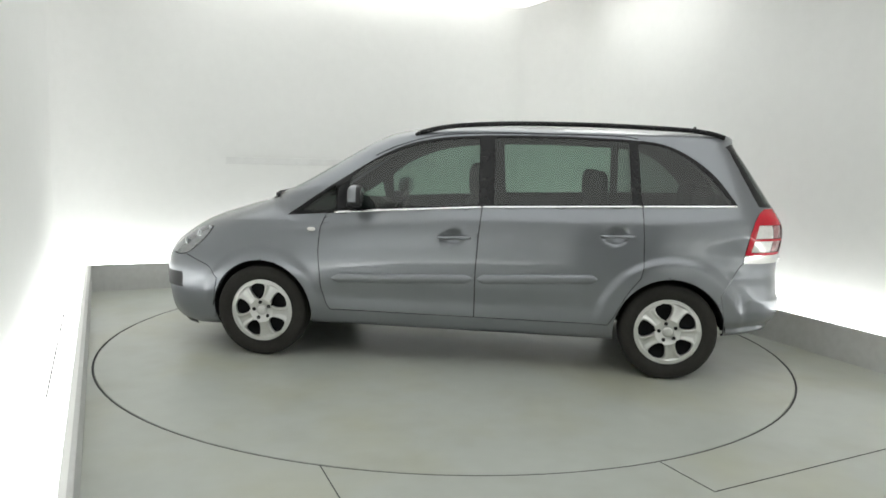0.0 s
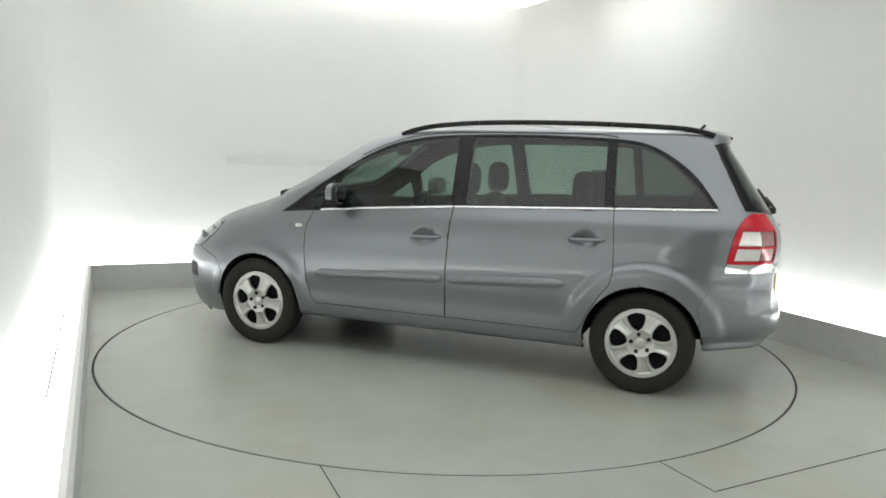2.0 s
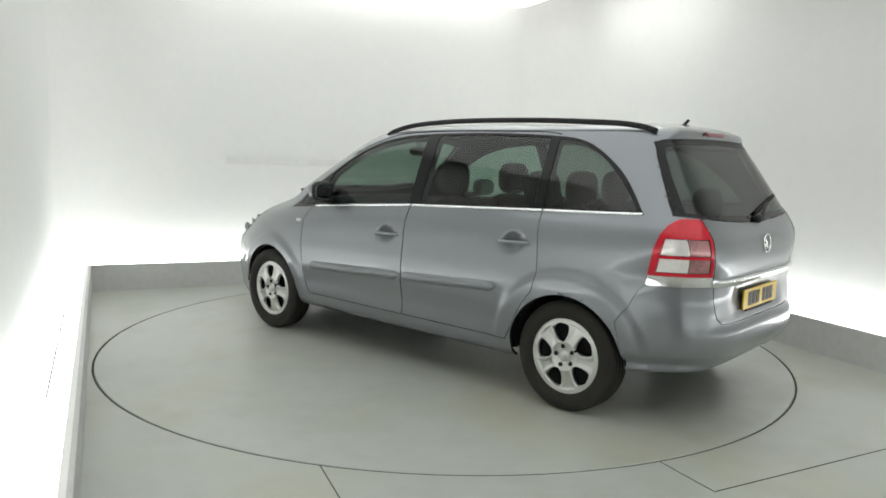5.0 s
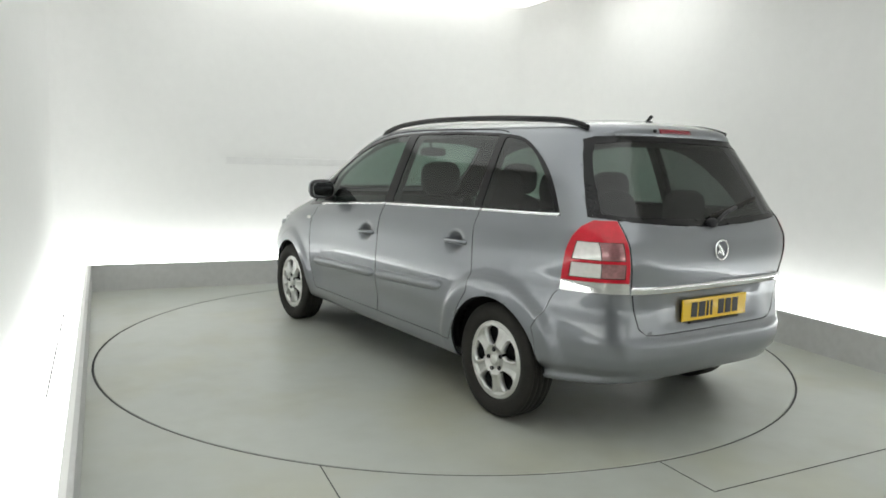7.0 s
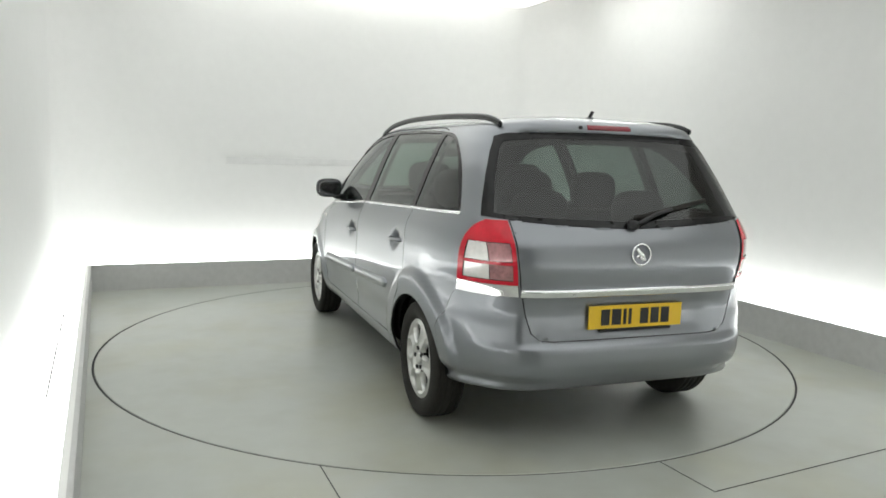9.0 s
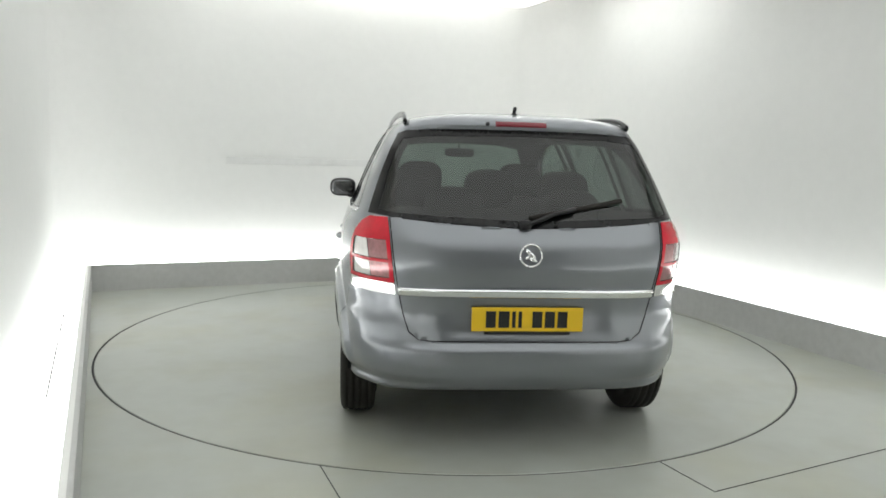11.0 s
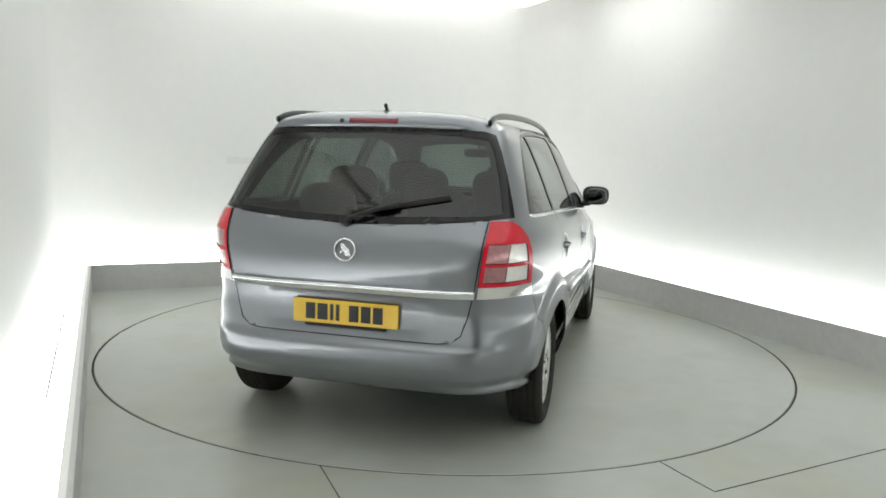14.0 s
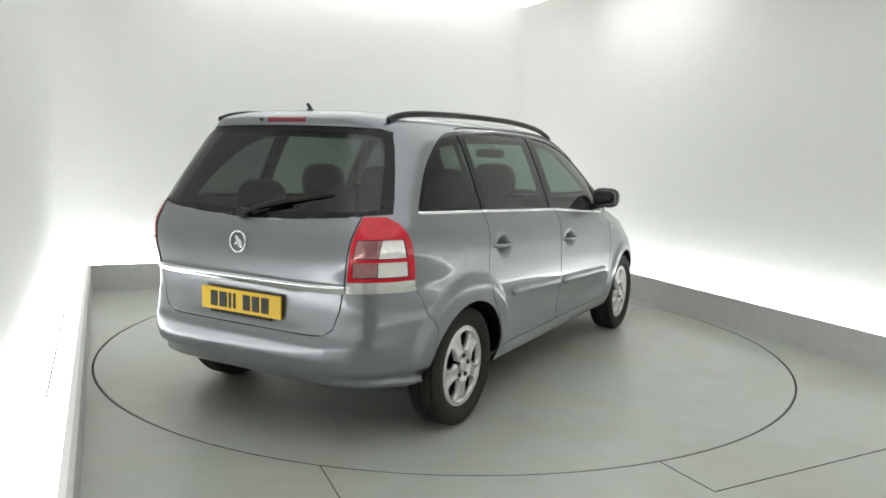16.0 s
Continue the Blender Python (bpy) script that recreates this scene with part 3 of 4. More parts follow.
def sort_faces(bm):
    """Which panel each piece of the sheet belongs to."""
    groups = {}
    for f in bm.faces:
        c, n = f.calc_center_median(), f.normal
        side, rear, frnt = zone(c, n, SIDE), zone(c, n, REAR), zone(c, n, FRONT)
        key = "body"
        xz, yz = (c.x, c.z), (c.y, c.z)
        if c.y > 0.35 and any(math.hypot(c.x - s * WHEEL_X, c.z - WHEEL_Z) < ARCH and c.z < 0.75 for s in (1, -1)):
            key = "void"
        elif (side or rear) and c.x < -1.7 and inside(xz, LAMP_SIDE) and c.y > lamp_inner_y(c.z):
            key = "lamp"
        elif rear and inside(yz, REAR_CLEAR + [(-0.1, 1.498), (-0.1, 1.118)]):
            key = "rear_window"
        elif rear and inside(yz, REAR_GLASS + [(-0.1, 1.533), (-0.1, 1.083)]):
            key = "rear_surround"
        elif rear and inside(yz, TAILGATE + [(-0.1, 1.083), (-0.1, 0.560)]):
            key = "tailgate"
        elif frnt and inside(yz, SCREEN + [(-0.1, 1.54), (-0.1, 1.105)]) and c.x > 0.3:
            key = "windscreen"
        elif side and inside(xz, DLO):
            key = next((k for k, p in GLASS_SIDE.items() if inside(xz, p)), "surround")
        elif side and inside(xz, HEADLAMP_SIDE):
            key = "headlamp"
        elif side and inside(xz, FRONT_DOOR):
            key = "front_door"
        elif side and inside(xz, REAR_DOOR):
            key = "rear_door"
        elif inside(xz, REAR_BUMPER_SIDE):
            key = "rear_bumper"
        elif inside(xz, FRONT_BUMPER_SIDE):
            key = "front_bumper"
        groups.setdefault(key, []).append(f)
    return groups


def sheet(faces, sides=(1,), gap=0.003, depth=0.014, shift=0.0):
    """A panel from pieces of the half sheet: for the left, the right or both sides, with drawn-in, turned-in edges."""
    bm = bmesh.new()
    for s in sides:
        made = {}
        for f in faces:
            vs = []
            for v in f.verts:
                if v.index not in made:
                    co = v.co + v.normal * shift
                    made[v.index] = bm.verts.new((co.x, s * co.y, co.z))
                vs.append(made[v.index])
            try:
                bm.faces.new(vs if s > 0 else vs[::-1])
            except ValueError:
                pass
    if len(sides) > 1:
        bmesh.ops.remove_doubles(bm, verts=[v for v in bm.verts if abs(v.co.y) < 0.002], dist=0.004)
    bm.normal_update()
    rim = [e for e in bm.edges if len(e.link_faces) == 1]
    if gap:
        rv = {v for e in rim for v in e.verts}
        move = {}
        for v in rv:
            d = Vector((0, 0, 0))
            for e in v.link_edges:
                if len(e.link_faces) == 1:
                    f = e.link_faces[0]
                    t = (e.verts[1].co - e.verts[0].co)
                    p = f.calc_center_median() - (e.verts[0].co + t * 0.5)
                    if t.length > 1e-7:
                        t.normalize()
                        p -= t * p.dot(t)
                    if p.length > 1e-7:
                        d += p.normalized()
            if d.length > 1e-6:
                move[v] = d.normalized() * gap
        for v, d in move.items():
            v.co += d
    if depth:
        normals = {v: v.normal.copy() for e in rim for v in e.verts}
        r = bmesh.ops.extrude_edge_only(bm, edges=rim)
        for e in rim:
            e.smooth = False
        # turned-in edges take the dark second material, which colours in the gaps' shade
        for f in r["geom"]:
            if isinstance(f, bmesh.types.BMFace):
                f.material_index = 1
        new_verts = [g for g in r["geom"] if isinstance(g, bmesh.types.BMVert)]
        old = {tuple(round(c, 6) for c in v.co): n for v, n in normals.items()}
        for v in new_verts:
            n = old.get(tuple(round(c, 6) for c in v.co))
            if n is not None:
                v.co -= n * depth
    return bm


def both_sides(name, faces, mat, parent, label="", **kw):
    return [part(name, sheet(faces, (s,), **kw), mat, parent, label) for s in (1, -1)]



def build_wheel(parent, sx, sy):
    """One wheel: a dark steel disc with tyre, silver five-spoke trim and hub."""
    at = pose(sx * WHEEL_X, sy * (0.806 if sx > 0 else 0.772), WHEEL_Z, 0, 0, 0 if sy > 0 else 180)
    hub = bmesh.new()
    lathe(hub, [(0.001, 0.028), (0.05, 0.030), (0.12, 0.020), (0.19, 0.030), (0.212, 0.058), (0.216, 0.062), (0.216, -0.10), (0.05, -0.10)], 48)
    bmesh.ops.recalc_face_normals(hub, faces=hub.faces)
    wheel = part("wheel", hub, DARK, parent, "dark steel wheel with silver trim and black tyre", at=at)
    ty = bmesh.new()
    prof = [(0.209, 0.066), (0.222, 0.078), (0.245, 0.090), (0.270, 0.092), (0.292, 0.086), (0.303, 0.078)]
    grooves = [0.052, 0.018, -0.018, -0.052]
    crown = [(0.308, 0.070)]
    for g in grooves:
        crown += [(0.3115, g + 0.006), (0.3045, g + 0.004), (0.3045, g - 0.004), (0.3115, g - 0.006)]
    crown += [(0.308, -0.070)]
    prof += crown + [(r, -y) for r, y in prof[::-1]]
    lathe(ty, prof, 72)
    bmesh.ops.recalc_face_normals(ty, faces=ty.faces)
    part("tyre", ty, RUBBER, wheel, "black rubber tyre with grooved tread")
    ring = bmesh.new()
    lathe(ring, [(0.190, 0.052), (0.197, 0.066), (0.206, 0.072), (0.213, 0.070), (0.215, 0.060), (0.214, 0.040), (0.190, 0.040)], 64)
    bmesh.ops.recalc_face_normals(ring, faces=ring.faces)
    part("rim", ring, SILVER, wheel)
    # five broad spokes that join round the hub and along the rim, with a shallow hollow down each
    rows = [(0.028, 36, 0.064), (0.050, 36, 0.067), (0.068, 36, 0.073), (0.077, 36, 0.078), (0.081, 31, 0.080), (0.086, 25, 0.081), (0.097, 20, 0.081), (0.120, 16.5, 0.080), (0.145, 15.5, 0.078), (0.165, 16.5, 0.076), (0.177, 19, 0.0745), (0.184, 25, 0.0735), (0.189, 36, 0.073), (0.196, 36, 0.071), (0.204, 36, 0.069)]
    phase = -102 if sy > 0 else -84
    steps = (-1.0, -0.86, -0.7, -0.45, -0.2, 0.0, 0.2, 0.45, 0.7, 0.86, 1.0)
    for k in range(5):
        b = bmesh.new()
        grid = []
        for r, half, y in rows:
            row = []
            for s in steps:
                a = radians(phase + 72 * k + half * s)
                dish = 0.017 * min(1.0, max(0.0, (0.72 - abs(s)) / 0.22)) * min(1.0, (r - 0.080) / 0.03) if 0.080 < r < 0.188 else 0.0
                edge = 0.004 * max(0.0, abs(s) - 0.8) / 0.2 if 0.09 < r < 0.18 else 0.0
                row.append(b.verts.new((r * math.cos(a), y - dish - edge, r * math.sin(a))))
            grid.append(row)
        for p, q in zip(grid, grid[1:]):
            for i in range(len(steps) - 1):
                b.faces.new((p[i], p[i + 1], q[i + 1], q[i]))
        walls = [e for e in b.edges if len(e.link_faces) == 1 and any(0.0855 < math.hypot(v.co.x, v.co.z) < 0.1865 for v in e.verts)]
        r = bmesh.ops.extrude_edge_only(b, edges=walls)
        for v in r["geom"]:
            if isinstance(v, bmesh.types.BMVert):
                v.co.y -= 0.030
        bmesh.ops.recalc_face_normals(b, faces=b.faces)
        part("spoke", b, SILVER, wheel)
        c = bmesh.new()
        a = radians(phase + 36 + 72 * k)
        lathe(c, [(0.001, 0.0735), (0.0085, 0.0740), (0.0115, 0.0755), (0.0125, 0.068)], 14)
        bmesh.ops.translate(c, verts=c.verts, vec=(0.056 * math.cos(a), 0.0012, 0.056 * math.sin(a)))
        bmesh.ops.recalc_face_normals(c, faces=c.faces)
        part("wheel_bolt", c, PLASTIC, wheel)
    cap = bmesh.new()
    lathe(cap, [(0.001, 0.081), (0.020, 0.080), (0.030, 0.077), (0.033, 0.071), (0.033, 0.05)], 32)
    bmesh.ops.recalc_face_normals(cap, faces=cap.faces)
    part("hub_cap", cap, SILVER, wheel)
    return wheel


def build_car():
    car = new("car")
    tagged(car, "silver-grey metallic seven-seat people carrier parked on the turntable", "car")
    bm = shell_grid()
    for sx in (1, -1):
        cut(bm, ARCHES[sx], SIDE, closed=False)
    for line in (DLO, *GLASS_SIDE.values(), FRONT_DOOR, REAR_DOOR, HEADLAMP_SIDE):
        cut(bm, line, SIDE)
    cut(bm, REAR_BUMPER_SIDE[:7], SIDE, closed=False)
    cut(bm, FRONT_BUMPER_SIDE[1:5], SIDE, closed=False)
    cut(bm, LAMP_SIDE[:6], SIDE, closed=False)
    cut(bm, [(0.59, 0.772), (0.95, 0.772)], REAR, closed=False)
    cut(bm, [(0.59, 1.116), (0.75, 1.116)], REAR, closed=False)
    for line in (REAR_GLASS, REAR_CLEAR, TAILGATE, LAMP_INNER):
        cut(bm, line, REAR, closed=False)
    cut(bm, SCREEN, FRONT, closed=False)
    bm.normal_update()
    bm.verts.index_update()
    g = sort_faces(bm)
    body = part("body", sheet(g["body"], (1, -1), gap=0.0012), PAINT, car, "silver-grey metallic painted body shell")
    for name in ("front_door", "rear_door"):
        doors = both_sides(name, g[name], PAINT, car, gap=0.0032)
        g[name + "_made"] = doors
    tailgate = part("tailgate", sheet(g["tailgate"], (1, -1), gap=0.0045), PAINT, car, "silver-grey painted tailgate")
    part("rear_bumper", sheet(g["rear_bumper"], (1, -1), gap=0.0008), PAINT, car, "silver-grey painted rear bumper")
    part("front_bumper", sheet(g["front_bumper"], (1, -1)), PAINT, car, "silver-grey painted front bumper")
    both_sides("window_surround", g["surround"], BLACK, car, "black gloss window surround", gap=0.0005, depth=0.01)
    for name, mat in (("quarter_light", WINDOW), ("front_window", WINDOW), ("rear_door_window", WINDOW), ("side_window", PRIVACY)):
        for ob in both_sides(name, g[name], mat, car, "clear tinted glass pane", gap=0.0, depth=0.0, shift=-0.004):
            ob.visible_shadow = False
    for name, mat in (("rear_window", REAR_PANE), ("windscreen", WINDOW)):
        ob = part(name, sheet(g[name], (1, -1), gap=0.0, depth=0.0, shift=-0.002), mat, car, "tinted glass pane")
        ob.visible_shadow = False
    part("rear_window_surround", sheet(g["rear_surround"], (1, -1), gap=0.001, depth=0.01), BLACK, car, "black border of the rear window")
    lamps = both_sides("headlamp", g["headlamp"], SMOKE, car, "clear headlamp lens over dark and bright bowls", shift=0.003)
    for x, z, rx, rz, lean in ((1.985, 0.735, 0.052, 0.036, 28), (1.885, 0.790, 0.042, 0.028, 28), (1.800, 0.842, 0.024, 0.016, 24)):
        b = bmesh.new()
        blob(b, (0, 0, 0), (rx, 0.010, rz), 2.4, 20, 10, Matrix.Translation((x, side_y(x, z) + 0.001, z)) @ Matrix.Rotation(radians(-62 if x > 1.95 else -40), 4, "Z") @ Matrix.Rotation(radians(lean), 4, "Y"))
        pair("bowl", b, LAMP_GLASS, lamps, "bright reflector bowl")
    # dark lining inside the shell
    lining = [f for k in ("body", "front_door", "rear_door", "tailgate", "surround", "rear_surround", "front_bumper", "rear_bumper", "lamp", "headlamp") for f in g[k]]
    part("lining", sheet(lining, (1, -1), gap=0, depth=0, shift=-0.05), DARK, car, "dark inner lining of the shell")
    build_rear_lamps(car, g["lamp"])
    bm.free()
    build_details(car, tailgate, {k: g[k + "_made"] for k in ("front_door", "rear_door")})
    build_cabin(car)
    for sx in (1, -1):
        for sy in (1, -1):
            build_wheel(car, sx, sy)
            w = bmesh.new()
            lathe(w, [(0.10, -0.22), (ARCH + 0.004, -0.22), (ARCH + 0.010, 0.052)], 40, a0=2, a1=178)
            bmesh.ops.recalc_face_normals(w, faces=w.faces)
            part("wheel_housing", w, DARK, car, at=pose(sx * WHEEL_X, sy * (0.806 if sx > 0 else 0.772), WHEEL_Z, 0, 0, 0 if sy > 0 else 180))
    u = bmesh.new()
    box(u, (-1.95, -0.60, 0.315), (1.95, 0.60, 0.36), bevel=0.02)
    box(u, (-0.98, -0.80, 0.275), (0.98, 0.80, 0.33), bevel=0.02)
    part("underbody", u, DARK, car)
    return car


def side_strip(x0, x1, mid, half, thick, n=40, taper=0.0):
    """A bevelled strip that follows the body side; mid gives its height along x."""
    bm = bmesh.new()
    rows = []
    for k in range(n + 1):
        s = k / n
        x = x0 + (x1 - x0) * s
        end = min(1.0, min(s, 1 - s) * n / max(taper * n, 1.0) + 0.15) if taper else 1.0
        h = half * end
        zc = mid(x)
        row = []
        for dz, out in ((-1.0, -0.006), (-1.0, 0.45), (-0.72, 1.0), (0.0, 1.05), (0.72, 1.0), (1.0, 0.45), (1.0, -0.006)):
            z = zc + dz * h
            row.append(bm.verts.new((x, side_y(x, z) + (out * thick * (0.4 + 0.6 * end) if out > 0 else -0.006), z)))
        rows.append(row)
    for a, b in zip(rows, rows[1:]):
        for i in range(6):
            bm.faces.new((a[i], a[i + 1], b[i + 1], b[i]))
    bm.faces.new(rows[0])
    bm.faces.new(rows[-1][::-1])
    bmesh.ops.recalc_face_normals(bm, faces=bm.faces)
    return bm


def mirrored(bm):
    """The same mesh on the car's other side."""
    b = bm.copy()
    for v in b.verts:
        v.co.y = -v.co.y
    bmesh.ops.reverse_faces(b, faces=b.faces)
    return b


def pair(name, bm, mat, parents, label="", smooth=True):
    other = mirrored(bm)
    return [part(name, bm, mat, parents[0], label, smooth), part(name, other, mat, parents[1], label, smooth)]


def blob(bm, centre, size, power=2.6, nu=28, nv=16, m=None):
    """A rounded box (superellipsoid)."""
    def e(v, p):
        return math.copysign(abs(v) ** (2 / p), v)
    rows = []
    for j in range(nv + 1):
        b = -math.pi / 2 + math.pi * j / nv
        rows.append([bm.verts.new((centre[0] + size[0] * e(math.cos(b), power) * e(math.cos(a), power), centre[1] + size[1] * e(math.cos(b), power) * e(math.sin(a), power), centre[2] + size[2] * e(math.sin(b), power))) for a in (2 * math.pi * i / nu for i in range(nu))])
    vs = [v for r in rows for v in r]
    for p, q in zip(rows, rows[1:]):
        for i in range(nu):
            bm.faces.new((p[i], p[(i + 1) % nu], q[(i + 1) % nu], q[i]))
    if m is not None:
        bmesh.ops.transform(bm, matrix=m, verts=vs)
    bmesh.ops.remove_doubles(bm, verts=vs, dist=1e-5)
    return bm


def build_rear_lamps(car, faces):
    """Red clusters with two clear windows and a clear foot."""
    bm = bmesh.new()
    made = {}
    for f in faces:
        for v in f.verts:
            if v.index not in made:
                made[v.index] = bm.verts.new(v.co + v.normal * 0.005)
        bm.faces.new([made[v.index] for v in f.verts])
    def plane(co, no):
        bmesh.ops.bisect_plane(bm, geom=bm.verts[:] + bm.edges[:] + bm.faces[:], dist=1e-5, plane_co=co, plane_no=no)
    for z in (0.826, 0.844, 0.918, 0.932, 1.020):
        plane((0, 0, z), (0, 0, 1))
    inner = Vector((0, 0.646 - 0.604, 0.355)).normalized()
    plane((0, 0.626, 0.770), (0, inner.z, -inner.y))
    plane((0, 0.715, 0.770), (0, inner.z, -inner.y))
    outer = Vector((-0.057, 0, 0.265)).normalized()
    plane((-1.824, 0, 0.775), (outer.z, 0, -outer.x))
    bm.normal_update()
    bm.verts.index_update()
    kinds = {"red": [], "clear": [], "pink": [], "foot": []}
    for f in bm.faces:
        c = f.calc_center_median()
        dz = c.z - 0.77
        yi = c.y - (0.626 + dz * 0.042 / 0.355)
        xo = c.x - (-1.824 + (c.z - 0.775) * -0.057 / 0.265)
        if c.z < 0.826:
            kinds["foot"].append(f)
        elif (0.844 < c.z < 0.918 or 0.932 < c.z < 1.020) and yi > 0 and xo < 0:
            kinds["pink" if yi < 0.089 else "clear"].append(f)
        else:
            kinds["red"].append(f)
    for s in (1, -1):
        lamp = part("tail_lamp", sheet(kinds["red"], (s,), gap=0.0, depth=0.035), RED, car, "red and clear rear lamp cluster")
        upper = [[f for f in kinds[k] if lo < f.calc_center_median().z < hi] for k in ("clear", "pink") for lo, hi in ((0.84, 0.925), (0.925, 1.03))]
        for fs, mat, label in zip(upper, (CLEAR, CLEAR, PINK, PINK), ("clear lens",) * 2 + ("clear lens with a reddish bowl",) * 2):
            part("lens", sheet(fs, (s,), gap=0.002, depth=0.02, shift=-0.005), mat, lamp, label)
        part("lens", sheet(kinds["foot"], (s,), gap=0.001, depth=0.03), FOOT_LENS, lamp, "clear lens at the lamp's foot")
        back = sheet(kinds["clear"] + kinds["pink"], (s,), gap=0.0, depth=0.0, shift=-0.03)
        part("reflector", back, CHROME, lamp)
    bm.free()


def on_rear(y, z, out=0.0):
    return Vector((rear_x(y, z) - out, y, z))


def build_details(car, tailgate, doors):
    fl, fr = doors["front_door"]
    rl, rr = doors["rear_door"]
    # side mouldings, chrome belt, handles
    pair("moulding", side_strip(0.86, -0.085, lambda x: 0.603 - 0.0426 * (x + 0.08), 0.030, 0.020, taper=0.05), PAINT, (fl, fr), "silver-grey door moulding")
    pair("moulding", side_strip(-0.115, -0.885, lambda x: 0.604 - 0.0506 * (x + 0.11), 0.030, 0.020, taper=0.05), PAINT, (rl, rr), "silver-grey door moulding")
    belt = lambda x: float(np.interp(x, [p[0] for p in BELT], [p[1] for p in BELT])) + 0.004
    pair("belt_strip", side_strip(0.86, -0.124, belt, 0.0075, 0.008, 30), CHROME, (fl, fr), "bright chrome strip")
    pair("belt_strip", side_strip(-0.132, -1.146, belt, 0.0075, 0.008, 30), CHROME, (rl, rr), "bright chrome strip")
    pair("belt_strip", side_strip(-1.154, -1.738, belt, 0.0075, 0.008, 24), CHROME, (car, car), "bright chrome strip")
    for (hx, hz), ds in zip(HANDLES, ((fl, fr), (rl, rr))):
        b = bmesh.new()
        pts = []
        for k in range(13):
            s = k / 12 * 2 - 1
            x = hx - 0.012 + s * 0.105
            lift = 0.024 * (1 - s**4)
            base = side_y(x, hz + 0.055)
            pts.append((x, base - 0.002 + lift, hz - 0.002 - 0.03 * s * 0.1))
        tube(b, pts, 0.0125, 10, 0.9)
        pair("door_handle", b, PAINT, ds, "silver-grey bar handle over a recess")
    # repeater lamps on the front wings
    b = bmesh.new()
    blob(b, (1.005, side_y(1.005, 0.885) + 0.002, 0.885), (0.028, 0.008, 0.013))
    pair("side_repeater", b, CLEAR, (car, car), "small clear indicator")
    # door mirrors
    b = bmesh.new()
    blob(b, (0.690, 0.925, 1.118), (0.054, 0.100, 0.070), 3.0, 32, 20)
    for v in b.verts:
        if v.co.x < 0.655:
            v.co.x = 0.655
        v.co.x += -0.35 * (v.co.y - 0.915) * 0.3
    stalk = bmesh.new()
    tube(stalk, [(0.78, 0.785, 1.045), (0.75, 0.82, 1.050), (0.70, 0.87, 1.060)], 0.034, 12, 0.7)
    glass_bm = bmesh.new()
    blob(glass_bm, (0.651, 0.927, 1.118), (0.004, 0.088, 0.058), 3.2, 28, 12)
    for v in glass_bm.verts:
        v.co.x += -0.35 * (v.co.y - 0.915) * 0.3
    cover = bmesh.new()
    blob(cover, (0.692, 0.925, 1.121), (0.056, 0.102, 0.071), 3.0, 32, 20)
    bmesh.ops.bisect_plane(cover, geom=cover.verts[:] + cover.edges[:] + cover.faces[:], plane_co=(0.682, 0, 0), plane_no=(-1, 0, 0), clear_outer=True)
    bmesh.ops.bisect_plane(cover, geom=cover.verts[:] + cover.edges[:] + cover.faces[:], plane_co=(0, 0, 1.085), plane_no=(0, 0, -1), clear_outer=True)
    for v in cover.verts:
        v.co.x += -0.35 * (v.co.y - 0.915) * 0.3
    m1 = mirrored(b), mirrored(stalk), mirrored(glass_bm), mirrored(cover)
    for bb, ss, gg, cc in ((b, stalk, glass_bm, cover), m1):
        housing = part("door_mirror", bb, PLASTIC, car, "door mirror with a silver-grey cover and black foot")
        part("mirror_cover", cc, PAINT, housing, "silver-grey painted cover")
        part("mirror_foot", ss, PLASTIC, housing)
        part("mirror_glass", gg, MIRROR, housing)
    sail = bmesh.new()
    rows = [(0.845, 1.028, 1.165), (0.80, 1.03, 1.20), (0.78, 1.03, 1.215)]
    vs = [[sail.verts.new((x, side_y(x, z) + 0.004, z)) for z in (lo, (lo + hi) / 2, hi)] for x, lo, hi in rows]
    for p, q in zip(vs, vs[1:]):
        for i in range(2):
            sail.faces.new((p[i], p[i + 1], q[i + 1], q[i]))
    bmesh.ops.solidify(sail, geom=sail.faces[:], thickness=0.01)
    bmesh.ops.recalc_face_normals(sail, faces=sail.faces)
    pair("mirror_base", sail, PLASTIC, (fl, fr))
    # roof rails
    line = smooth_line([(0.36, 0.585, 1.535), (0.30, 0.580, 1.566), (0.10, 0.572, 1.607), (-0.29, 0.565, 1.633), (-0.86, 0.562, 1.636), (-1.38, 0.560, 1.620), (-1.58, 0.560, 1.600), (-1.68, 0.562, 1.572)], 6, closed=False)
    b = tube(bmesh.new(), [(x, y, z - 0.010) for x, y, z in line], 0.0105, 10, 1.6)
    pair("roof_rail", b, BLACK, (car, car), "black roof rail")
    # thin dark joint over the doors
    pts = smooth_line([(0.62, 1.385), (0.45, 1.462), (0.19, 1.532), (-0.19, 1.556), (-0.67, 1.560), (-1.00, 1.556), (-1.12, 1.542)], 6, closed=False)
    b = tube(bmesh.new(), [(x, side_y(x, z) + 0.0018, z) for x, z in pts], 0.0028, 6)
    pair("door_seam", b, DARK, (car, car))
    # aerial
    b = bmesh.new()
    lathe(b, [(0.001, 0.020), (0.020, 0.016), (0.030, 0.004), (0.032, -0.02)], 20, axis="z")
    bmesh.ops.scale(b, vec=(1.4, 0.8, 1), verts=b.verts)
    tube(b, [(0.012, 0, 0.004), (-0.006, 0, 0.024), (-0.026, 0, 0.044)], 0.0095, 8)
    bmesh.ops.translate(b, verts=b.verts, vec=(-1.575, 0, 1.606))
    part("aerial", b, PLASTIC, car, "short black roof aerial")
    # high brake lamp and washer jet
    b = bmesh.new()
    rows = []
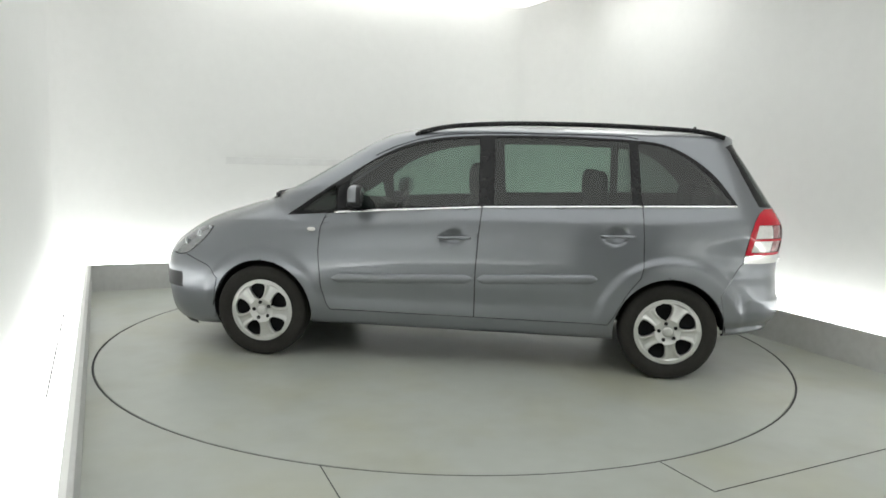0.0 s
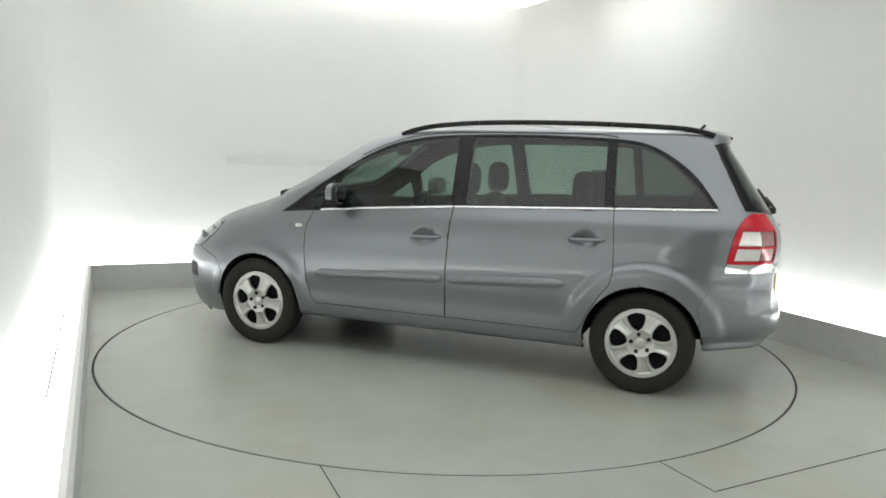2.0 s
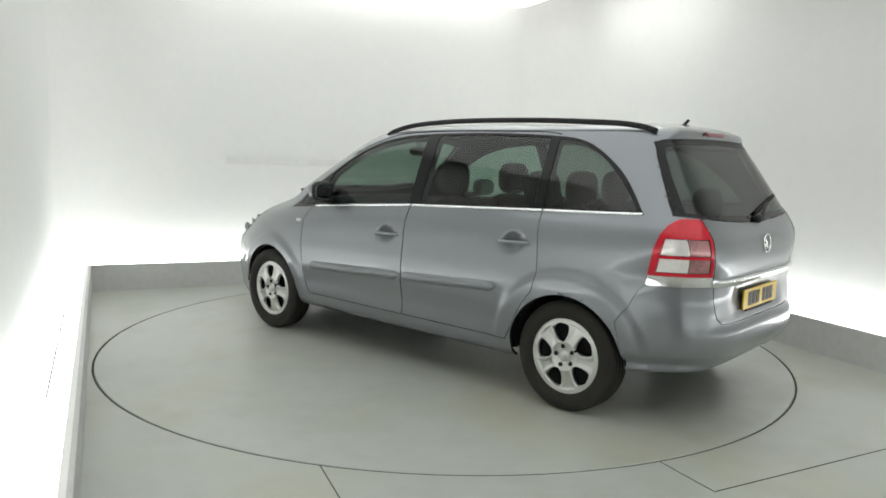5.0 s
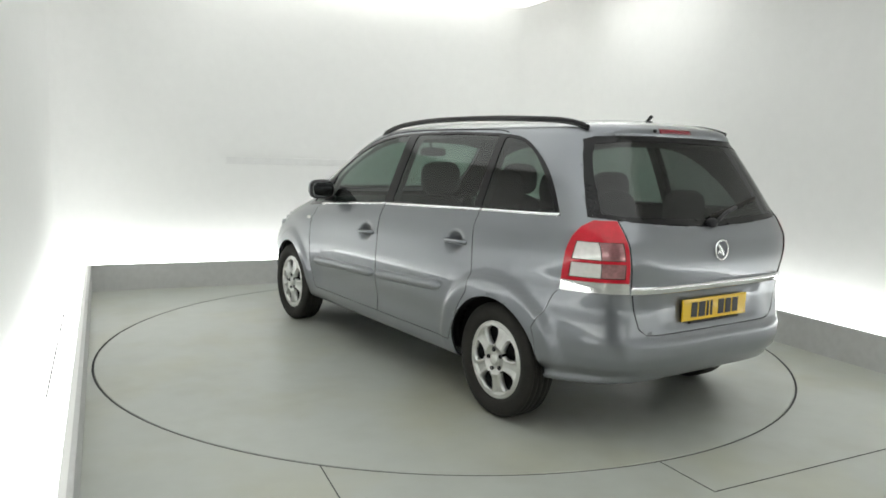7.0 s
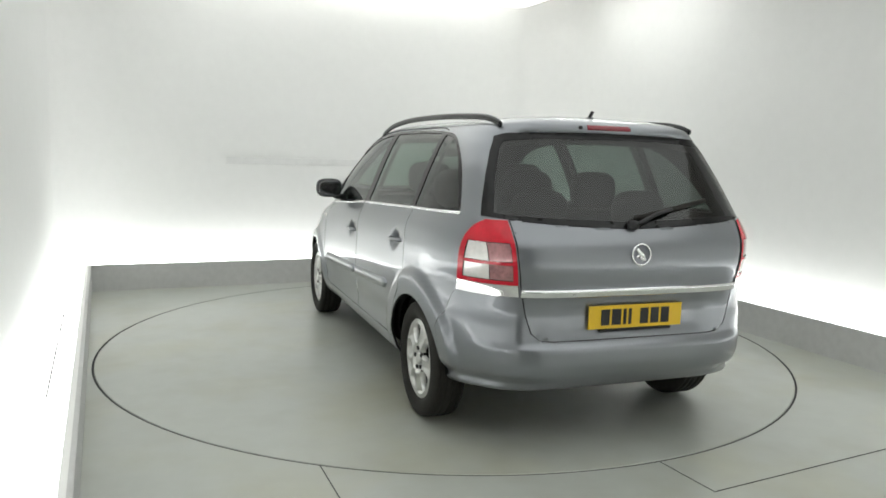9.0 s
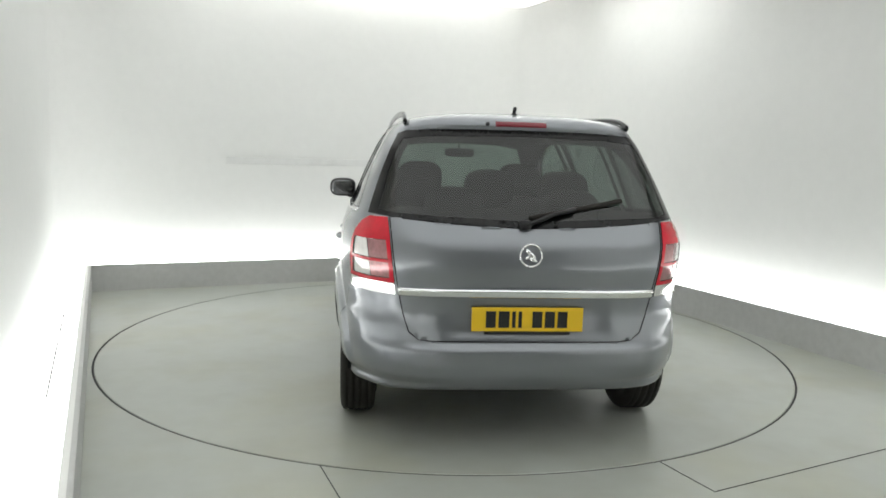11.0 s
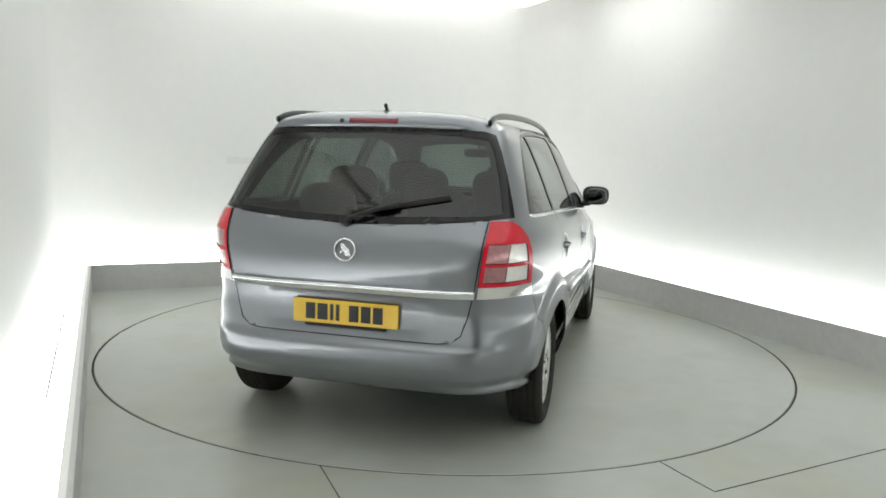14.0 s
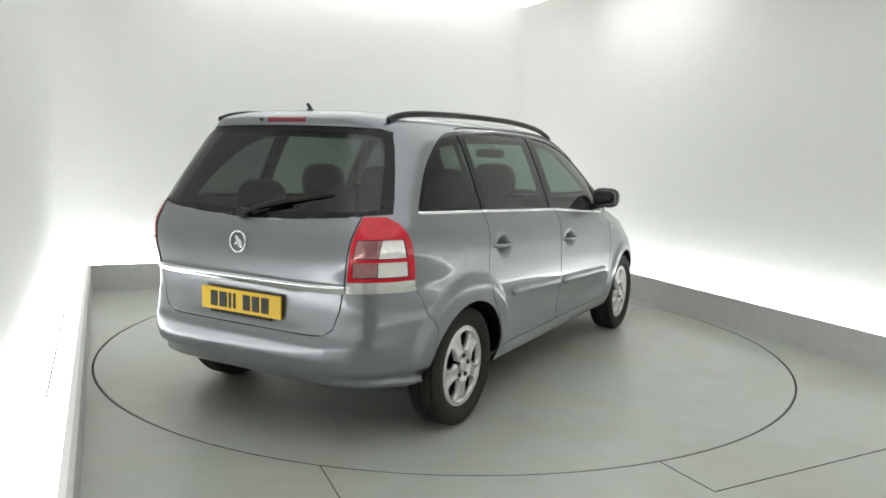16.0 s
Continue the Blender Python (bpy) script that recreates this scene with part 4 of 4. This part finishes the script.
    for k in range(25):
        y = -0.125 + 0.25 * k / 24
        rows.append([b.verts.new(on_rear(y, z, o)) for z, o in ((1.548, -0.004), (1.550, 0.006), (1.562, 0.007), (1.573, 0.006), (1.576, -0.004))])
    for p, q in zip(rows, rows[1:]):
        for i in range(4):
            b.faces.new((p[i], q[i], q[i + 1], p[i + 1]))
    b.faces.new(rows[0]), b.faces.new(rows[-1][::-1])
    bmesh.ops.recalc_face_normals(b, faces=b.faces)
    part("brake_lamp", b, BRAKE, car, "red high brake lamp strip")
    b = bmesh.new()
    blob(b, on_rear(0.165, 1.560, 0.002), (0.012, 0.010, 0.010))
    part("washer_jet", b, PLASTIC, car)
    # chrome bar, plate, badge, wiper on the tailgate
    b = bmesh.new()
    rows = []
    for k in range(61):
        y = -0.598 + 1.196 * k / 60
        zc = 0.790
        rows.append([b.verts.new((rear_x(y, zc) - o, y, zc + dz)) for dz, o in ((-0.022, -0.012), (-0.022, 0.003), (-0.015, 0.007), (-0.003, 0.009), (0.002, 0.017), (0.016, 0.014), (0.018, -0.012))])
    for p, q in zip(rows, rows[1:]):
        for i in range(6):
            b.faces.new((p[i], q[i], q[i + 1], p[i + 1]))
    b.faces.new(rows[0]), b.faces.new(rows[-1][::-1])
    bmesh.ops.recalc_face_normals(b, faces=b.faces)
    part("chrome_bar", b, CHROME, tailgate, "bright chrome bar over the number plate")
    px = rear_x(0, 0.67) + 0.014 - 0.004
    plate = part("number_plate", boxed((px - 0.010, -0.26, 0.612), (px, 0.26, 0.724), bevel=0.003), YELLOW, tailgate, "yellow number plate with black characters as bars", smooth=False)
    y = 0.195
    for w in (0.046, 0.050, 0.016, 0.016, None, 0.046, 0.046, 0.046):
        if w is None:
            y -= 0.036
            continue
        part("bar", boxed((px - 0.0125, y - w, 0.630), (px - 0.0095, y, 0.706)), PLATE_BLACK, plate, smooth=False)
        y -= w + 0.013
    part("plate_foot", boxed((px - 0.012, -0.20, 0.598), (px + 0.004, 0.20, 0.610), bevel=0.003), PLASTIC, tailgate, smooth=False)
    b = bmesh.new()
    tor = []
    for k in range(40):
        a = 2 * math.pi * k / 40
        tor.append([b.verts.new((-0.006 + 0.006 * math.sin(c), (0.050 + 0.005 * math.cos(c)) * math.cos(a), (0.050 + 0.005 * math.cos(c)) * math.sin(a))) for c in (2 * math.pi * i / 8 for i in range(8))])
    for k in range(40):
        for i in range(8):
            b.faces.new((tor[k][i], tor[(k + 1) % 40][i], tor[(k + 1) % 40][(i + 1) % 8], tor[k][(i + 1) % 8]))
    for dy, dz, sy, sz, turn in ((0.010, 0.014, 0.020, 0.011, 50), (-0.004, 0.000, 0.024, 0.012, 40), (-0.012, -0.020, 0.020, 0.010, 20), (0.016, -0.010, 0.012, 0.007, -40)):
        blob(b, (0, 0, 0), (0.006, sy, sz), 2.0, 16, 8, Matrix.Translation((-0.002, dy, dz)) @ Matrix.Rotation(radians(turn), 4, "X"))
    bmesh.ops.transform(b, matrix=Matrix.Translation((rear_x(0, 0.965) - 0.002, 0, 0.965)) @ Matrix.Rotation(radians(4), 4, "Y"), verts=b.verts)
    bmesh.ops.recalc_face_normals(b, faces=b.faces)
    part("badge", b, CHROME, tailgate, "round chrome badge")
    b = bmesh.new()
    tube(b, [on_rear(0.02, 1.100, 0.030), on_rear(-0.03, 1.118, 0.035), on_rear(-0.12, 1.150, 0.032), on_rear(-0.22, 1.172, 0.028)], 0.012, 8, 0.8)
    blob(b, on_rear(0.02, 1.100, 0.016), (0.024, 0.030, 0.024))
    wiper = part("rear_wiper", b, PLASTIC, car, "black rear window wiper")
    b = bmesh.new()
    tube(b, [on_rear(y, 1.128 + (0.00 - y) * 0.190, 0.012) for y in (0.0, -0.1, -0.2, -0.3, -0.4, -0.455)], 0.008, 6, 1.6)
    part("wiper_blade", b, RUBBER, wiper)
    # front end: grille, intakes, cowl
    b = bmesh.new()
    rows = [[b.verts.new((front_x(y, z) + 0.004, y, z)) for z in (0.585, 0.62, 0.66)] for y in np.linspace(-0.42, 0.42, 25)]
    for p, q in zip(rows, rows[1:]):
        for i in range(2):
            b.faces.new((p[i], p[i + 1], q[i + 1], q[i]))
    bmesh.ops.recalc_face_normals(b, faces=b.faces)
    part("grille", b, PLASTIC, car, "black front grille")
    b = bmesh.new()
    rows = [[b.verts.new((front_x(y, z) + 0.004, y, z)) for z in (0.42, 0.47, 0.53)] for y in np.linspace(0.50, 0.765, 16)]
    for p, q in zip(rows, rows[1:]):
        for i in range(2):
            b.faces.new((p[i], p[i + 1], q[i + 1], q[i]))
    bmesh.ops.recalc_face_normals(b, faces=b.faces)
    pair("fog_lamp_recess", b, PLASTIC, (car, car), "black bumper intake")
    b = bmesh.new()
    rows = [[b.verts.new((front_x(y, z) + 0.006, y, z)) for z in (1.062, 1.085, 1.108)] for y in np.linspace(-0.60, 0.60, 31)]
    for p, q in zip(rows, rows[1:]):
        for i in range(2):
            b.faces.new((p[i], p[i + 1], q[i + 1], q[i]))
    bmesh.ops.recalc_face_normals(b, faces=b.faces)
    part("scuttle", b, PLASTIC, car, "black scuttle panel under the windscreen")
    b = bmesh.new()
    tube(b, [(front_x(y, 1.085 + 0.02 * k / 8) + 0.022, y, 1.085 + 0.02 * k / 8) for k, y in enumerate(np.linspace(0.60, -0.05, 9))], 0.011, 8, 1.4)
    part("front_wiper", b, PLASTIC, car, "black windscreen wiper")
    # plastic splash lip under the front bumper
    b = bmesh.new()
    rows = [[b.verts.new((front_x(y, 0.20) - o, y, z)) for z, o in ((0.150, 0.05), (0.185, 0.02), (0.215, 0.012))] for y in np.linspace(-0.70, 0.70, 29)]
    for p, q in zip(rows, rows[1:]):
        for i in range(2):
            b.faces.new((p[i], p[i + 1], q[i + 1], q[i]))
    bmesh.ops.recalc_face_normals(b, faces=b.faces)
    part("front_lip", b, PLASTIC, car, "black plastic lip under the front bumper")


def build_seat(car, x, y, wide, back_top, recline=14):
    """A cloth seat with cushion, backrest and headrest."""
    b = bmesh.new()
    blob(b, (x + 0.10, y, 0.52), (0.26, wide / 2, 0.09), 4.0, 28, 12)
    seat = part("seat", b, CLOTH, car, "dark grey cloth seat")
    b = bmesh.new()
    h = (back_top - 0.55) / 2
    blob(b, (0, 0, h), (0.065, wide / 2, h), 3.6, 28, 16, Matrix.Translation((x - 0.12, y, 0.55)) @ Matrix.Rotation(radians(-recline), 4, "Y"))
    part("backrest", b, CLOTH, seat)
    b = bmesh.new()
    top = x - 0.12 - math.sin(radians(recline)) * (back_top - 0.55)
    blob(b, (top - 0.02, y, back_top + 0.105), (0.062, 0.155, 0.118), 3.0, 24, 14)
    for s in (-0.05, 0.05):
        tube(b, [(top + 0.01, y + s, back_top - 0.05), (top - 0.015, y + s, back_top + 0.06)], 0.007, 8)
    part("headrest", b, CLOTH, seat)


def build_cabin(car):
    for y in (0.36, -0.36):
        build_seat(car, 0.22, y, 0.50, 1.13)
    for y in (0.46, 0.0, -0.46):
        build_seat(car, -0.62, y, 0.44, 1.10)
    for y in (0.30, -0.30):
        build_seat(car, -1.42, y, 0.44, 1.02, 8)
    b = bmesh.new()
    blob(b, (1.02, 0, 0.88), (0.32, 0.76, 0.16), 5.0, 40, 14)
    part("dashboard", b, DARK, car, "dark dashboard")
    b = bmesh.new()
    m = Matrix.Translation((0.66, -0.36, 0.92)) @ Matrix.Rotation(radians(65), 4, "Y")
    ring = [[Vector(((0.18 + 0.014 * math.cos(c)) * math.cos(a), (0.18 + 0.014 * math.cos(c)) * math.sin(a), 0.014 * math.sin(c))) for c in (2 * math.pi * i / 8 for i in range(8))] for a in (2 * math.pi * k / 36 for k in range(36))]
    vs = [[b.verts.new(m @ v) for v in r] for r in ring]
    for k in range(36):
        for i in range(8):
            b.faces.new((vs[k][i], vs[(k + 1) % 36][i], vs[(k + 1) % 36][(i + 1) % 8], vs[k][(i + 1) % 8]))
    blob(b, (0, 0, -0.01), (0.17, 0.05, 0.02), 3.0, 20, 8, m)
    tube(b, [m @ Vector((0, 0, -0.02)), m @ Vector((0, 0, -0.28))], 0.03, 10)
    bmesh.ops.recalc_face_normals(b, faces=b.faces)
    part("steering_wheel", b, PLASTIC, car, "black steering wheel")
    b = bmesh.new()
    blob(b, (0.60, 0, 1.42), (0.018, 0.12, 0.035), 4.0, 24, 10)
    tube(b, [(0.61, 0, 1.44), (0.64, 0, 1.50)], 0.010, 8)
    part("rear_view_mirror", b, PLASTIC, car, "black inside mirror")
    b = bmesh.new()
    box(b, (-1.95, -0.70, 0.40), (0.95, 0.70, 0.44), bevel=0.01)
    part("cabin_floor", b, DARK, car)


def motions():
    """The turntable and the car on it turn together about the table's middle."""
    offset = Vector((-0.178, -0.122, 0))
    rows_car, rows_table = [], []
    for k in range(17):
        t = float(k)
        turn = 173.128 - 6.86393 * t - 0.00933 * t * t
        m = pose(0, 0, 0, 0, 0, turn)
        rows_table.append((t, m))
        rows_car.append((t, m @ Matrix.Translation(offset)))
    walk(table, rows_table)
    walk(car, rows_car)


table = build_studio()
car = build_car()
motions()
